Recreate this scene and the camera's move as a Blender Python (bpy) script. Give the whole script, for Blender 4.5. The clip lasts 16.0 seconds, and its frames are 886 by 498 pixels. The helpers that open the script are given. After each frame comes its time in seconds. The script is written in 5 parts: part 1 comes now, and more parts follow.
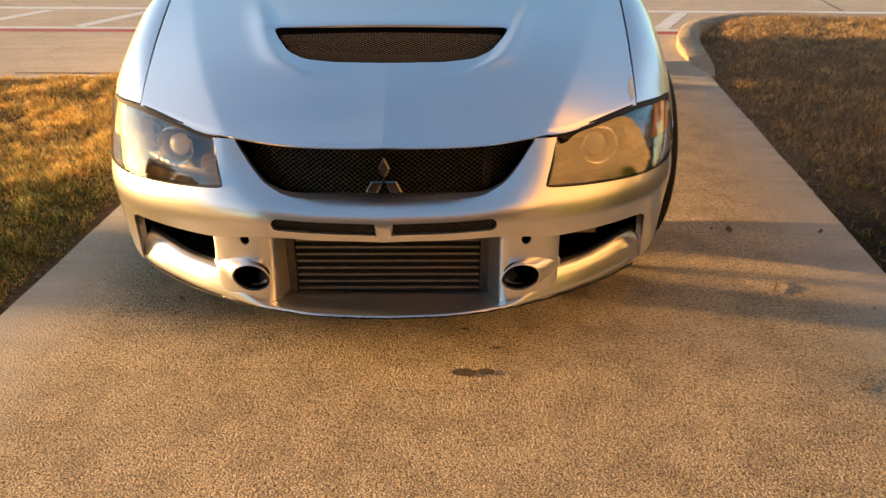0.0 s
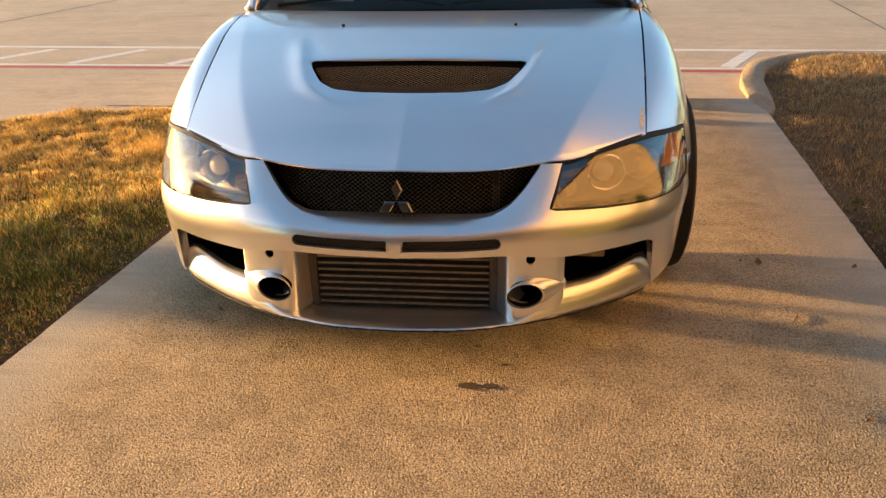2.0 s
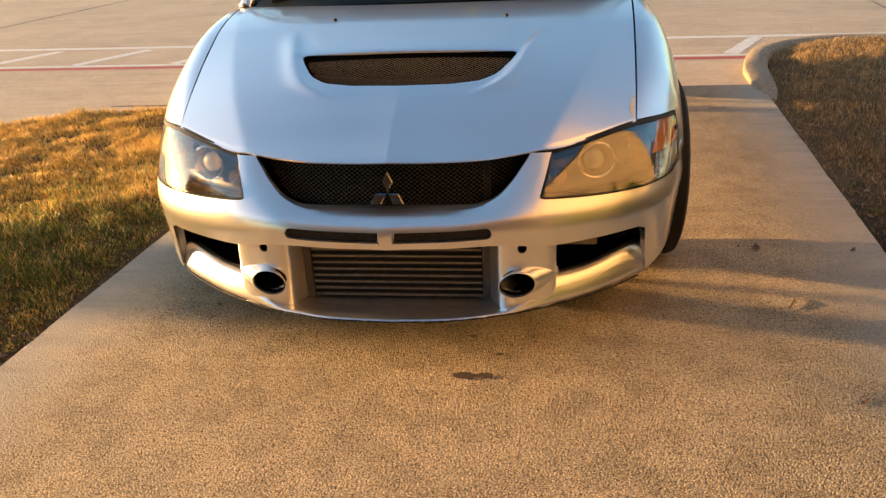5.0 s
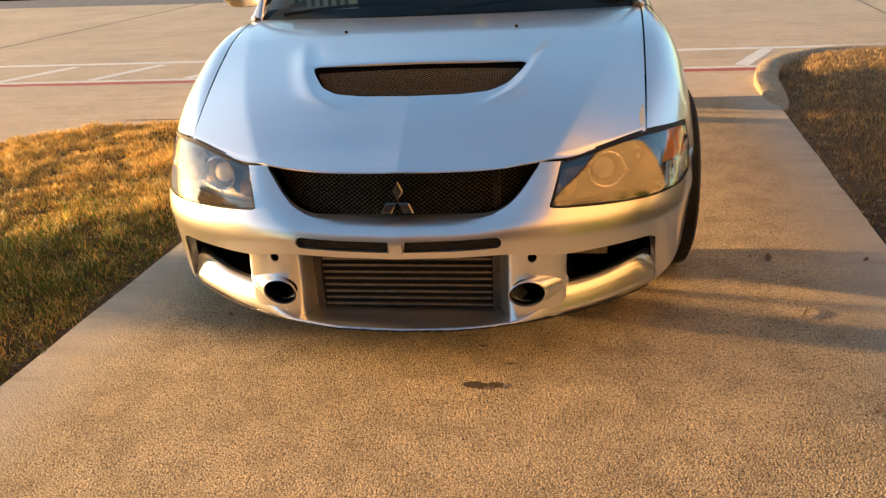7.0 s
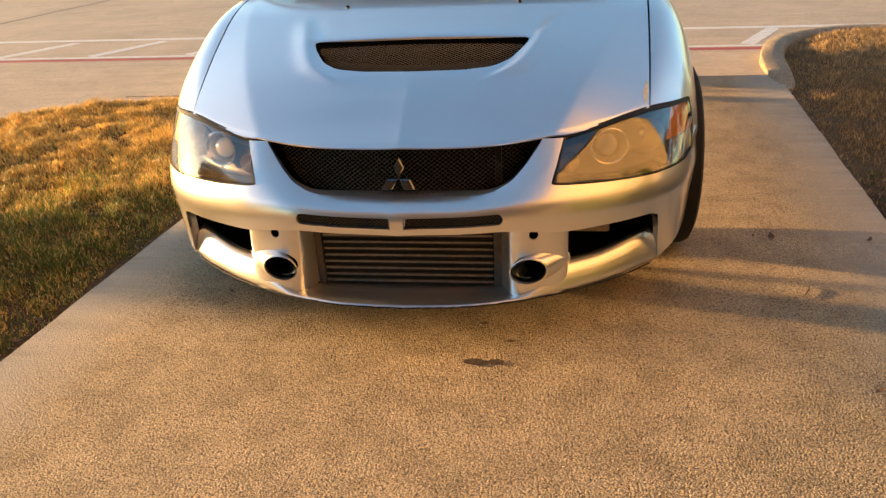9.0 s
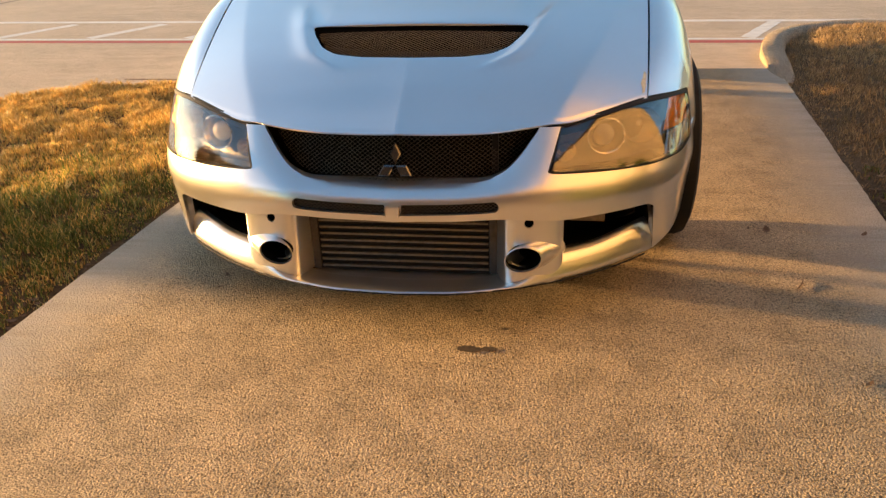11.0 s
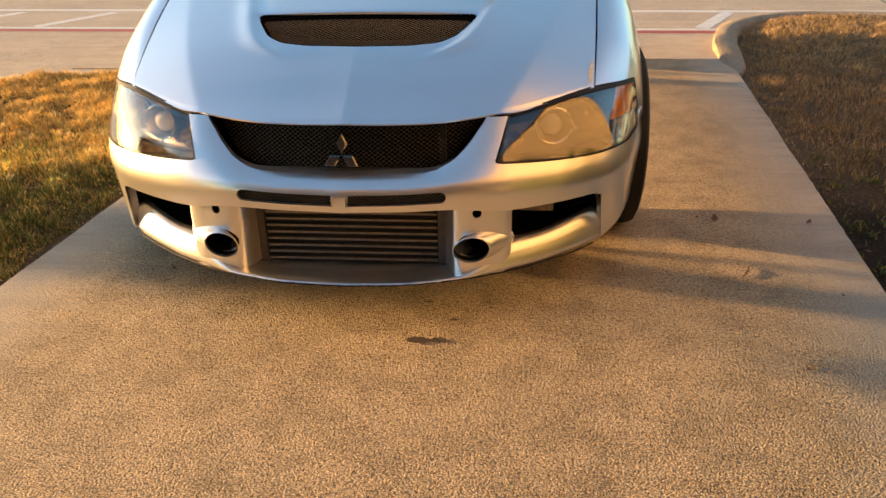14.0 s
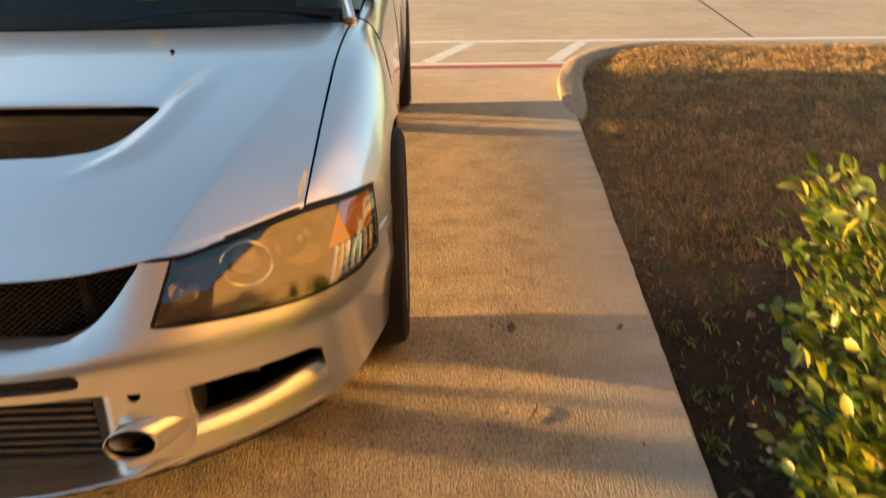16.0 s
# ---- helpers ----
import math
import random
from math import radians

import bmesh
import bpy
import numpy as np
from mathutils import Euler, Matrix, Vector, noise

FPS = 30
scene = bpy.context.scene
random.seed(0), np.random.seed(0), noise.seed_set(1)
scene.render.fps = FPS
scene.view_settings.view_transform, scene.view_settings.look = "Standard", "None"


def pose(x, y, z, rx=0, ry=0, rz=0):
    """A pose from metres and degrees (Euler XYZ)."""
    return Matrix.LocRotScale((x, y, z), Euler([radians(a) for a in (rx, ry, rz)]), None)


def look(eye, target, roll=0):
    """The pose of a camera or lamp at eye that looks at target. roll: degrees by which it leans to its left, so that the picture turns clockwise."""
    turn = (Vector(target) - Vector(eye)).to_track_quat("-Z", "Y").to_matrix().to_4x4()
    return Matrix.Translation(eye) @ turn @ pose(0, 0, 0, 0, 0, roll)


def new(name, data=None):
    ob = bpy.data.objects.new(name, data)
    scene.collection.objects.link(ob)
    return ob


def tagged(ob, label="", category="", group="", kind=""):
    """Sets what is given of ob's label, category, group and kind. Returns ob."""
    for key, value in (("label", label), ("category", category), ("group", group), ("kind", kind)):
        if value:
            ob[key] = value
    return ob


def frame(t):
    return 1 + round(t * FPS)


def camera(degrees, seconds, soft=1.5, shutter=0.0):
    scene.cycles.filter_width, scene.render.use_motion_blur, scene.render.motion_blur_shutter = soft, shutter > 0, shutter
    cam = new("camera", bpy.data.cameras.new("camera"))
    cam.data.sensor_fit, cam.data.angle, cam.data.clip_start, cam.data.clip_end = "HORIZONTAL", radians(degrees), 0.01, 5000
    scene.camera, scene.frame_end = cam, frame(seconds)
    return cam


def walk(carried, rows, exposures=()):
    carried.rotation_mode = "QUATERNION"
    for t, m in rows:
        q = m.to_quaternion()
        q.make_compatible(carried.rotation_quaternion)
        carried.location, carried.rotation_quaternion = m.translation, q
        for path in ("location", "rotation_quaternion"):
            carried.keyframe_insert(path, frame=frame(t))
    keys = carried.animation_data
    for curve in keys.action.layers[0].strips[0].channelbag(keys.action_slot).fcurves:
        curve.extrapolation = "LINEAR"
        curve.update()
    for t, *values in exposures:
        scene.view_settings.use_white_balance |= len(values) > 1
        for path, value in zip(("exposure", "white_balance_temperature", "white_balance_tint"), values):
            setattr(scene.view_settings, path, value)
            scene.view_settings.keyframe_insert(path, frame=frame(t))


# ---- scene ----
cam = camera(59.1, 16.0, soft=1.4, shutter=0.35)
PATH = [
    (0, (0.14, -1.733, 1.226), (0.148, 0.054, 0.329), -0.0),
    (0.5, (0.124, -1.778, 1.238), (0.215, 0.015, 0.356), 1.3),
    (1, (0.181, -1.812, 1.251), (0.216, 0.016, 0.44), 1.5),
    (1.5, (0.286, -1.853, 1.244), (0.135, -0.02, 0.459), 0.2),
    (2, (0.344, -1.852, 1.227), (0.138, -0.034, 0.42), -1.2),
    (2.5, (0.362, -1.843, 1.226), (0.22, -0.032, 0.389), -1.2),
    (3, (0.367, -1.858, 1.228), (0.215, -0.049, 0.388), -1.3),
    (3.5, (0.37, -1.862, 1.224), (0.189, -0.055, 0.387), -1.4),
    (4, (0.383, -1.854, 1.222), (0.181, -0.052, 0.378), -1.7),
    (6.5, (0.408, -1.872, 1.218), (0.136, -0.049, 0.442), -3.7),
    (7, (0.406, -1.869, 1.211), (0.139, -0.049, 0.425), -3.2),
    (7.5, (0.401, -1.87, 1.207), (0.109, -0.054, 0.419), -3.3),
    (8, (0.403, -1.869, 1.204), (0.105, -0.059, 0.407), -3.5),
    (8.5, (0.407, -1.865, 1.199), (0.123, -0.062, 0.382), -3.3),
    (9, (0.409, -1.864, 1.199), (0.136, -0.066, 0.367), -3.0),
    (9.5, (0.413, -1.864, 1.198), (0.151, -0.071, 0.352), -2.7),
    (12, (0.418, -1.873, 1.193), (0.145, -0.087, 0.334), -1.7),
    (12.5, (0.434, -1.863, 1.192), (0.183, -0.075, 0.333), -2.4),
    (13, (0.436, -1.865, 1.19), (0.214, -0.075, 0.325), -1.9),
    (13.5, (0.438, -1.863, 1.189), (0.234, -0.074, 0.318), -1.1),
    (14, (0.457, -1.854, 1.188), (0.283, -0.066, 0.307), -1.2),
    (14.5, (0.491, -1.796, 1.175), (0.474, -0.027, 0.242), -0.5),
    (15, (0.554, -1.644, 1.185), (0.798, 0.08, 0.202), 1.2),
    (15.5, (0.753, -1.458, 1.19), (0.96, 0.282, 0.226), 0.3),
    (16, (0.932, -1.194, 1.252), (0.986, 0.61, 0.392), -0.7),
]
walk(cam, [(t, look(eye, target, roll)) for t, eye, target, roll in PATH], exposures=[(0, 2.03, 7500, 8), (1, 2.13, 7350, 8), (6, 2.12, 7500, 8), (13.8, 2.12, 7500, 8), (15, 2.29, 7200, 8), (15.5, 2.48, 6250, 8), (16, 2.30, 9000, 8)])

# ---- light: a sun low over the lot, warm, and the open sky ----
SUN_EL, SUN_AZ = 4.7, 280.3
world = bpy.data.worlds.new("evening_sky")
scene.world = world
world.use_nodes = True
wn = world.node_tree.nodes
sky = wn.new("ShaderNodeTexSky")
sky.sky_type, sky.sun_disc = "NISHITA", False
sky.sun_elevation, sky.sun_rotation = radians(SUN_EL), radians(SUN_AZ)
sky.air_density, sky.dust_density, sky.ozone_density = 1.0, 0.8, 2.5
wn["Background"].inputs["Strength"].default_value = 0.15
world.node_tree.links.new(sky.outputs[0], wn["Background"].inputs["Color"])
sun_lamp = bpy.data.lights.new("sun", "SUN")
sun_lamp.energy, sun_lamp.angle, sun_lamp.color = 5.0, radians(1.6), (1.0, 0.60, 0.26)
sun = new("sun", sun_lamp)
az, el = radians(SUN_AZ), radians(SUN_EL)
sun.matrix_world = look((math.sin(az) * 30, math.cos(az) * 30, math.tan(el) * 30), (0, 0, 0))


# ---- materials ----
class Mat:
    """A node material: principled shader with helpers for texture chains."""

    def __init__(self, name, base=(0.5, 0.5, 0.5), rough=0.6, metal=0.0, **more):
        self.m = bpy.data.materials.new(name)
        self.m.use_nodes = True
        self.t = self.m.node_tree
        self.b = self.t.nodes["Principled BSDF"]
        self.set("Base Color", (*base, 1))
        self.set("Roughness", rough)
        self.set("Metallic", metal)
        for key, value in more.items():
            self.set(key.replace("_", " "), value)

    def set(self, key, value):
        self.b.inputs[key].default_value = value

    def link(self, a, b):
        self.t.links.new(a, b)

    def node(self, kind, **props):
        n = self.t.nodes.new("ShaderNode" + kind)
        for key, value in props.items():
            if key in n.inputs:
                n.inputs[key].default_value = value
        return n

    def coords(self, scale=(1, 1, 1), world_space=True):
        n = self.node("NewGeometry").outputs["Position"] if world_space else self.node("TexCoord").outputs["Object"]
        mp = self.node("Mapping")
        mp.inputs["Scale"].default_value = scale
        self.link(n, mp.inputs["Vector"])
        return mp.outputs[0]

    def noise(self, scale, detail=3.0, rough=0.6, stretch=(1, 1, 1), world_space=True):
        n = self.node("TexNoise")
        n.inputs["Scale"].default_value, n.inputs["Detail"].default_value, n.inputs["Roughness"].default_value = scale, detail, rough
        self.link(self.coords(stretch, world_space), n.inputs["Vector"])
        return n.outputs["Fac"]

    def ramp(self, fac, stops):
        n = self.node("ValToRGB")
        e = n.color_ramp.elements
        while len(e) < len(stops):
            e.new(0.5)
        for k, (pos, col) in zip(e, stops):
            k.position = pos
            k.color = (*col, 1) if len(col) == 3 else col
        self.link(fac, n.inputs["Fac"])
        return n.outputs["Color"]

    def mix(self, a, b, fac, mode="MIX"):
        n = self.t.nodes.new("ShaderNodeMix")
        n.data_type, n.blend_type = "RGBA", mode
        for sock, v in ((n.inputs["Factor"], fac), (n.inputs["A"], a), (n.inputs["B"], b)):
            if isinstance(v, bpy.types.NodeSocket):
                self.link(v, sock)
            elif isinstance(v, tuple):
                sock.default_value = (*v, 1)
            else:
                sock.default_value = v
        return n.outputs["Result"]

    def color(self, sock):
        self.link(sock, self.b.inputs["Base Color"])
        return self

    def rough_from(self, fac, lo, hi):
        n = self.node("MapRange")
        n.inputs["To Min"].default_value, n.inputs["To Max"].default_value = lo, hi
        self.link(fac, n.inputs["Value"])
        self.link(n.outputs[0], self.b.inputs["Roughness"])
        return self

    def bump(self, fac, strength=0.3, distance=0.002):
        n = self.node("Bump")
        n.inputs["Strength"].default_value, n.inputs["Distance"].default_value = strength, distance
        self.link(fac, n.inputs["Height"])
        self.link(n.outputs[0], self.b.inputs["Normal"])
        return self


def make_concrete(name, tone, stain, grain=230.0, speck=1.0, border=None):
    """Concrete; border = (x at y 0, slope, side) gives slabs a smooth, paler trowelled margin, greyed for cool shade.
    """
    k = Mat(name, rough=0.85)
    big = k.noise(0.9, 5, 0.65)
    mid = k.noise(7, 5, 0.7)
    streak = k.noise(3.0, 4, 0.7, (0.35, 4.0, 1.0))
    fine = k.noise(grain, 2, 0.75)
    pit = k.noise(grain * 0.45, 3, 0.75)
    worn = k.noise(2.2, 4, 0.6)
    chips = k.noise(95, 2, 0.5, (0.55, 1.0, 1.0))
    c = k.ramp(big, [(0.3, tuple(0.70 * v for v in tone)), (0.7, tuple(1.20 * v for v in tone))])
    c = k.mix(c, k.ramp(mid, [(0.36, stain), (0.56, tone)]), 0.5)
    c = k.mix(c, k.ramp(k.noise(38, 4, 0.75), [(0.30, (0.50, 0.46, 0.40)), (0.42, (1.0, 1.0, 1.0))]), 0.8 * speck, "MULTIPLY")
    c = k.mix(c, k.ramp(streak, [(0.35, (0.80, 0.78, 0.75)), (0.65, (1.06, 1.05, 1.04))]), 0.5, "MULTIPLY")
    c = k.mix(c, k.ramp(fine, [(0.38, (0.34, 0.31, 0.27)), (0.5, (1.0, 1.0, 1.0)), (0.64, (1.55, 1.50, 1.40))]), 0.9 * speck, "MULTIPLY")
    c = k.mix(c, k.ramp(pit, [(0.36, (0.26, 0.22, 0.18)), (0.46, (1.0, 1.0, 1.0)), (0.66, (1.35, 1.32, 1.26))]), 0.85 * speck, "MULTIPLY")
    c = k.mix(c, k.ramp(chips, [(0.27, (0.30, 0.25, 0.20)), (0.33, (1.0, 1.0, 1.0))]), k.ramp(worn, [(0.42, (0.0, 0.0, 0.0)), (0.62, (0.9, 0.9, 0.9))]) if speck > 0.5 else 0.2, "MULTIPLY")
    if border:
        sep = k.node("SeparateXYZ")
        k.link(k.node("NewGeometry").outputs["Position"], sep.inputs[0])
        dists = []
        for x0, slope, side in border:
            edge = k.t.nodes.new("ShaderNodeMath")
            edge.operation = "MULTIPLY_ADD"
            k.link(sep.outputs["Y"], edge.inputs[0])
            edge.inputs[1].default_value, edge.inputs[2].default_value = slope * side, x0 * side
            gap = k.t.nodes.new("ShaderNodeMath")
            gap.operation = "MULTIPLY_ADD"
            k.link(sep.outputs["X"], gap.inputs[0])
            gap.inputs[1].default_value = -side
            k.link(edge.outputs[0], gap.inputs[2])
            dists.append(gap.outputs[0])
        near = k.t.nodes.new("ShaderNodeMath")
        near.operation = "MINIMUM"
        k.link(dists[0], near.inputs[0])
        k.link(dists[1], near.inputs[1])
        rag = k.t.nodes.new("ShaderNodeMath")
        rag.operation = "MULTIPLY_ADD"
        k.link(streak, rag.inputs[0])
        rag.inputs[1].default_value = 0.45
        k.link(near.outputs[0], rag.inputs[2])
        margin = k.ramp(rag.outputs[0], [(0.30, (1, 1, 1)), (0.58, (0, 0, 0))])
        # paler trowelled concrete, with the cool grey of shade mixed into its colour
        pale = k.mix((0.50, 0.46, 0.40), k.ramp(streak, [(0.35, (0.72, 0.70, 0.66)), (0.6, (1.0, 1.0, 1.0))]), 0.8, "MULTIPLY")
        c = k.mix(c, pale, k.mix((0.0, 0.0, 0.0), (0.88, 0.88, 0.88), margin))
    # rounded grains of sand and stone, bedded unevenly
    cells = k.node("TexVoronoi")
    cells.inputs["Scale"].default_value = grain * 1.05
    warp = k.node("TexNoise")
    warp.inputs["Scale"].default_value = grain * 0.5
    at = k.coords((0.8, 1.15, 1.0))
    k.link(at, warp.inputs["Vector"])
    k.link(k.mix(at, warp.outputs["Color"], 0.004), cells.inputs["Vector"])
    c = k.mix(c, k.ramp(cells.outputs["Distance"], [(0.15, (1.12, 1.11, 1.09)), (0.55, (0.97, 0.96, 0.95)), (0.8, (0.60, 0.56, 0.52))]), k.ramp(worn, [(0.36, (0.15, 0.15, 0.15)), (0.62, (0.65, 0.65, 0.65))]) if speck > 0.5 else 0.85 * speck, "MULTIPLY")
    h = k.node("Math")
    h.operation = "SUBTRACT"
    k.link(pit, h.inputs[0])
    k.link(cells.outputs["Distance"], h.inputs[1])
    return k.color(c).bump(h.outputs[0], 1.0 * speck, 0.0045).m


def make_paint():
    k = Mat("silver_paint", (0.74, 0.74, 0.75), 0.30, 0.94)
    k.set("Coat Weight", 1.0)
    k.set("Coat Roughness", 0.03)
    dust = k.noise(3, 1, 0.4, world_space=False)
    c = k.ramp(k.noise(1.5, 3, 0.5, world_space=False), [(0.3, (0.85, 0.85, 0.86)), (0.7, (0.90, 0.90, 0.91))])
    k.color(k.mix(c, (0.60, 0.57, 0.53), k.ramp(dust, [(0.5, (0, 0, 0)), (0.9, (0.22, 0.22, 0.22))])))
    return k.m


def make_plain(name, base, rough, metal=0.0, scale=40.0, vary=0.25, bump=0.0, **more):
    k = Mat(name, base, rough, metal, **more)
    n = k.noise(scale, 4, 0.65, world_space=False)
    k.color(k.ramp(n, [(0.3, tuple(v * (1 - vary) for v in base)), (0.7, tuple(min(1, v * (1 + vary)) for v in base))]))
    k.rough_from(n, max(0.02, rough * 0.8), min(1, rough * 1.2))
    if bump:
        k.bump(n, bump, 0.002)
    return k.m


def make_glass(name, tint=(1, 1, 1), rough=0.0, ior=1.33):
    k = Mat(name, tint, rough)
    k.set("Transmission Weight", 1.0)
    k.set("IOR", ior)
    return k.m


def make_blade(name, stops, transl=0.25):
    k = Mat(name, rough=0.6)
    r = k.node("NewGeometry").outputs["Random Per Island"]
    patch = k.noise(4.5, 5, 0.7)
    c = k.ramp(r, stops)
    c = k.mix(c, k.ramp(patch, [(0.38, (0.42, 0.44, 0.46)), (0.62, (1.25, 1.2, 1.1))]), 0.7, "MULTIPLY")
    k.color(c)
    tr = k.node("BsdfTranslucent")
    k.link(c, tr.inputs["Color"])
    mx = k.node("MixShader")
    mx.inputs[0].default_value = transl
    k.link(k.b.outputs[0], mx.inputs[1])
    k.link(tr.outputs[0], mx.inputs[2])
    k.link(mx.outputs[0], k.t.nodes["Material Output"].inputs["Surface"])
    return k.m


def make_leaf(name):
    k = Mat(name, rough=0.42)
    r = k.node("NewGeometry").outputs["Random Per Island"]
    o = k.node("ObjectInfo").outputs["Random"]
    add = k.node("Math")
    k.link(r, add.inputs[0])
    k.link(o, add.inputs[1])
    fr = k.t.nodes.new("ShaderNodeMath")
    fr.operation = "FRACT"
    k.link(add.outputs[0], fr.inputs[0])
    c = k.ramp(fr.outputs[0], [(0.0, (0.028, 0.060, 0.016)), (0.35, (0.06, 0.11, 0.025)), (0.72, (0.12, 0.165, 0.035)), (1.0, (0.34, 0.33, 0.07))])
    k.color(c)
    tr = k.node("BsdfTranslucent")
    k.link(k.mix(c, (1.15, 1.25, 0.45), 1.0, "MULTIPLY"), tr.inputs["Color"])
    mx = k.node("MixShader")
    mx.inputs[0].default_value = 0.33
    k.link(k.b.outputs[0], mx.inputs[1])
    k.link(tr.outputs[0], mx.inputs[2])
    k.link(mx.outputs[0], k.t.nodes["Material Output"].inputs["Surface"])
    return k.m


CONCRETE = make_concrete("driveway_concrete", (0.440, 0.347, 0.235), (0.20, 0.157, 0.103), 205.0, border=((-1.195, 0.062, -1), (1.567, 0.088, 1)))
LOT = make_concrete("lot_concrete", (0.54, 0.443, 0.338), (0.43, 0.353, 0.262), 160.0, 0.35)
KERB = make_concrete("kerb_concrete", (0.39, 0.33, 0.255), (0.29, 0.25, 0.195))
PAINT = make_paint()
BLACK = make_plain("black_plastic", (0.009, 0.009, 0.010), 0.5, scale=60, bump=0.1, Specular_IOR_Level=0.25)
# near black: shade of deep recesses put into the colour; also black parts
DARK = make_plain("black_and_cavity_shade", (0.004, 0.004, 0.004), 0.95, Specular_IOR_Level=0.05)
RUBBER = make_plain("tyre_rubber", (0.012, 0.012, 0.013), 0.75, scale=90, bump=0.3, Specular_IOR_Level=0.25)
WIRE = make_plain("dark_wire", (0.10, 0.096, 0.09), 0.4, 0.8, scale=80)
HOODWIRE = make_plain("hood_wire", (0.10, 0.09, 0.075), 0.45, 0.7, scale=80)
CHROME = make_plain("chrome", (0.75, 0.75, 0.76), 0.1, 1.0, scale=30, vary=0.05)
BADGE = make_plain("badge_metal", (0.17, 0.17, 0.17), 0.22, 1.0, scale=80, vary=0.15)
ALLOY = make_plain("bare_alloy", (0.24, 0.20, 0.15), 0.45, 0.7, scale=60, bump=0.1)
# near-black fins: the shade between the alloy tubes is in their colour
SHADEDFINS = make_plain("cooler_fin_shade", (0.014, 0.010, 0.007), 0.7, 0.4, scale=400, vary=0.5, bump=0.5)
TANK = make_plain("dull_tank", (0.11, 0.095, 0.08), 0.5, 0.6, scale=60, bump=0.1)
RIM = make_plain("wheel_alloy", (0.16, 0.15, 0.15), 0.35, 0.9, scale=30)
GLASS = make_glass("clear_lens", (0.93, 0.90, 0.84), 0.0, 1.78)
WINDOW = make_glass("window_glass", (0.55, 0.62, 0.60))
AMBER = make_plain("amber_plastic", (0.90, 0.27, 0.002), 0.5, scale=120, vary=0.15, Specular_IOR_Level=0.1)
# chrome tinted gold: the low sun's warm light put into the colour
GOLDREFLECT = make_plain("gold_lit_reflector", (0.66, 0.55, 0.40), 0.2, 1.0, scale=25, vary=0.06)
BEZEL = make_plain("lamp_bezel", (0.05, 0.042, 0.032), 0.3, 0.5, scale=25)
CLOTH = make_plain("dark_cabin", (0.02, 0.02, 0.022), 0.8, scale=30)
PAPER = make_plain("plate_paper", (0.80, 0.88, 0.84), 0.7, scale=40, vary=0.08)
INK = make_plain("plate_ink", (0.10, 0.14, 0.13), 0.7)
SOIL = make_plain("dry_soil", (0.045, 0.032, 0.022), 0.95, scale=45, vary=0.6, bump=0.8)
STRAWSOIL = make_plain("thatch", (0.085, 0.052, 0.024), 0.95, scale=60, vary=0.6, bump=0.8, Specular_IOR_Level=0.1)


def make_bed():
    """Brown thatch that gives way to bare soil round the shrub, shade painted into its dark colour."""
    k = Mat("brown_thatch", rough=0.95, Specular_IOR_Level=0.1)
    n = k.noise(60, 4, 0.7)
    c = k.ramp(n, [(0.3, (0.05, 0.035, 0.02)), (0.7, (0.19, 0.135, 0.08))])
    # bare soil made darker still, the shade by the shrub painted in
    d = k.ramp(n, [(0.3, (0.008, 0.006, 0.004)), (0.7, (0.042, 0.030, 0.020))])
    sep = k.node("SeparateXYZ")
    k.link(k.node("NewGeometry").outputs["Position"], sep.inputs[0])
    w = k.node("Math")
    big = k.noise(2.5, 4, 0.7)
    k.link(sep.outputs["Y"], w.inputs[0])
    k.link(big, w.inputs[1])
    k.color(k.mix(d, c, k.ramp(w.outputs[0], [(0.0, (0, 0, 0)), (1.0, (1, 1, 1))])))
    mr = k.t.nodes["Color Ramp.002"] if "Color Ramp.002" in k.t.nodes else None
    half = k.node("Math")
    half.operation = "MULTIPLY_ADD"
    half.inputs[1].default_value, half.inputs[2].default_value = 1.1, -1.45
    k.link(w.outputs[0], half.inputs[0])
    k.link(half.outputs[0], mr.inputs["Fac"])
    return k.bump(n, 0.8, 0.006).m


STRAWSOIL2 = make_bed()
RED = make_plain("red_kerb_paint", (0.42, 0.07, 0.06), 0.7, scale=25, vary=0.3)
ASPHALT = make_plain("grey_asphalt", (0.20, 0.20, 0.20), 0.9, scale=8, vary=0.2, Specular_IOR_Level=0.1)
FARDARK = make_plain("far_dark_strip", (0.012, 0.014, 0.010), 0.95, scale=5, vary=0.5, Specular_IOR_Level=0.0)
WHITE = make_plain("white_line_paint", (0.68, 0.66, 0.62), 0.7, scale=14, vary=0.14)
TAR = make_plain("joint_sealer", (0.05, 0.045, 0.04), 0.8)
OIL = make_plain("oil_stain", (0.085, 0.062, 0.043), 0.6, scale=70, vary=0.5)
BARK = make_plain("twig_bark", (0.20, 0.12, 0.06), 0.8, scale=60, vary=0.4)
DEADLEAF = make_plain("dead_leaf", (0.13, 0.075, 0.04), 0.8, scale=60, vary=0.4)
PALELEAF = make_plain("pale_dry_leaf", (0.42, 0.32, 0.22), 0.8, scale=60, vary=0.3)
LEAF = make_leaf("shrub_leaf")
TREELEAF = make_plain("tree_foliage", (0.055, 0.048, 0.032), 0.8, scale=2, vary=0.4)
STRAW = make_blade("golden_grass", [(0.0, (0.44, 0.25, 0.07)), (0.4, (0.70, 0.45, 0.15)), (0.75, (0.84, 0.62, 0.26)), (1.0, (0.40, 0.34, 0.10))])
GREEN = make_blade("green_grass", [(0.0, (0.06, 0.11, 0.02)), (0.5, (0.15, 0.19, 0.04)), (1.0, (0.34, 0.30, 0.09))])
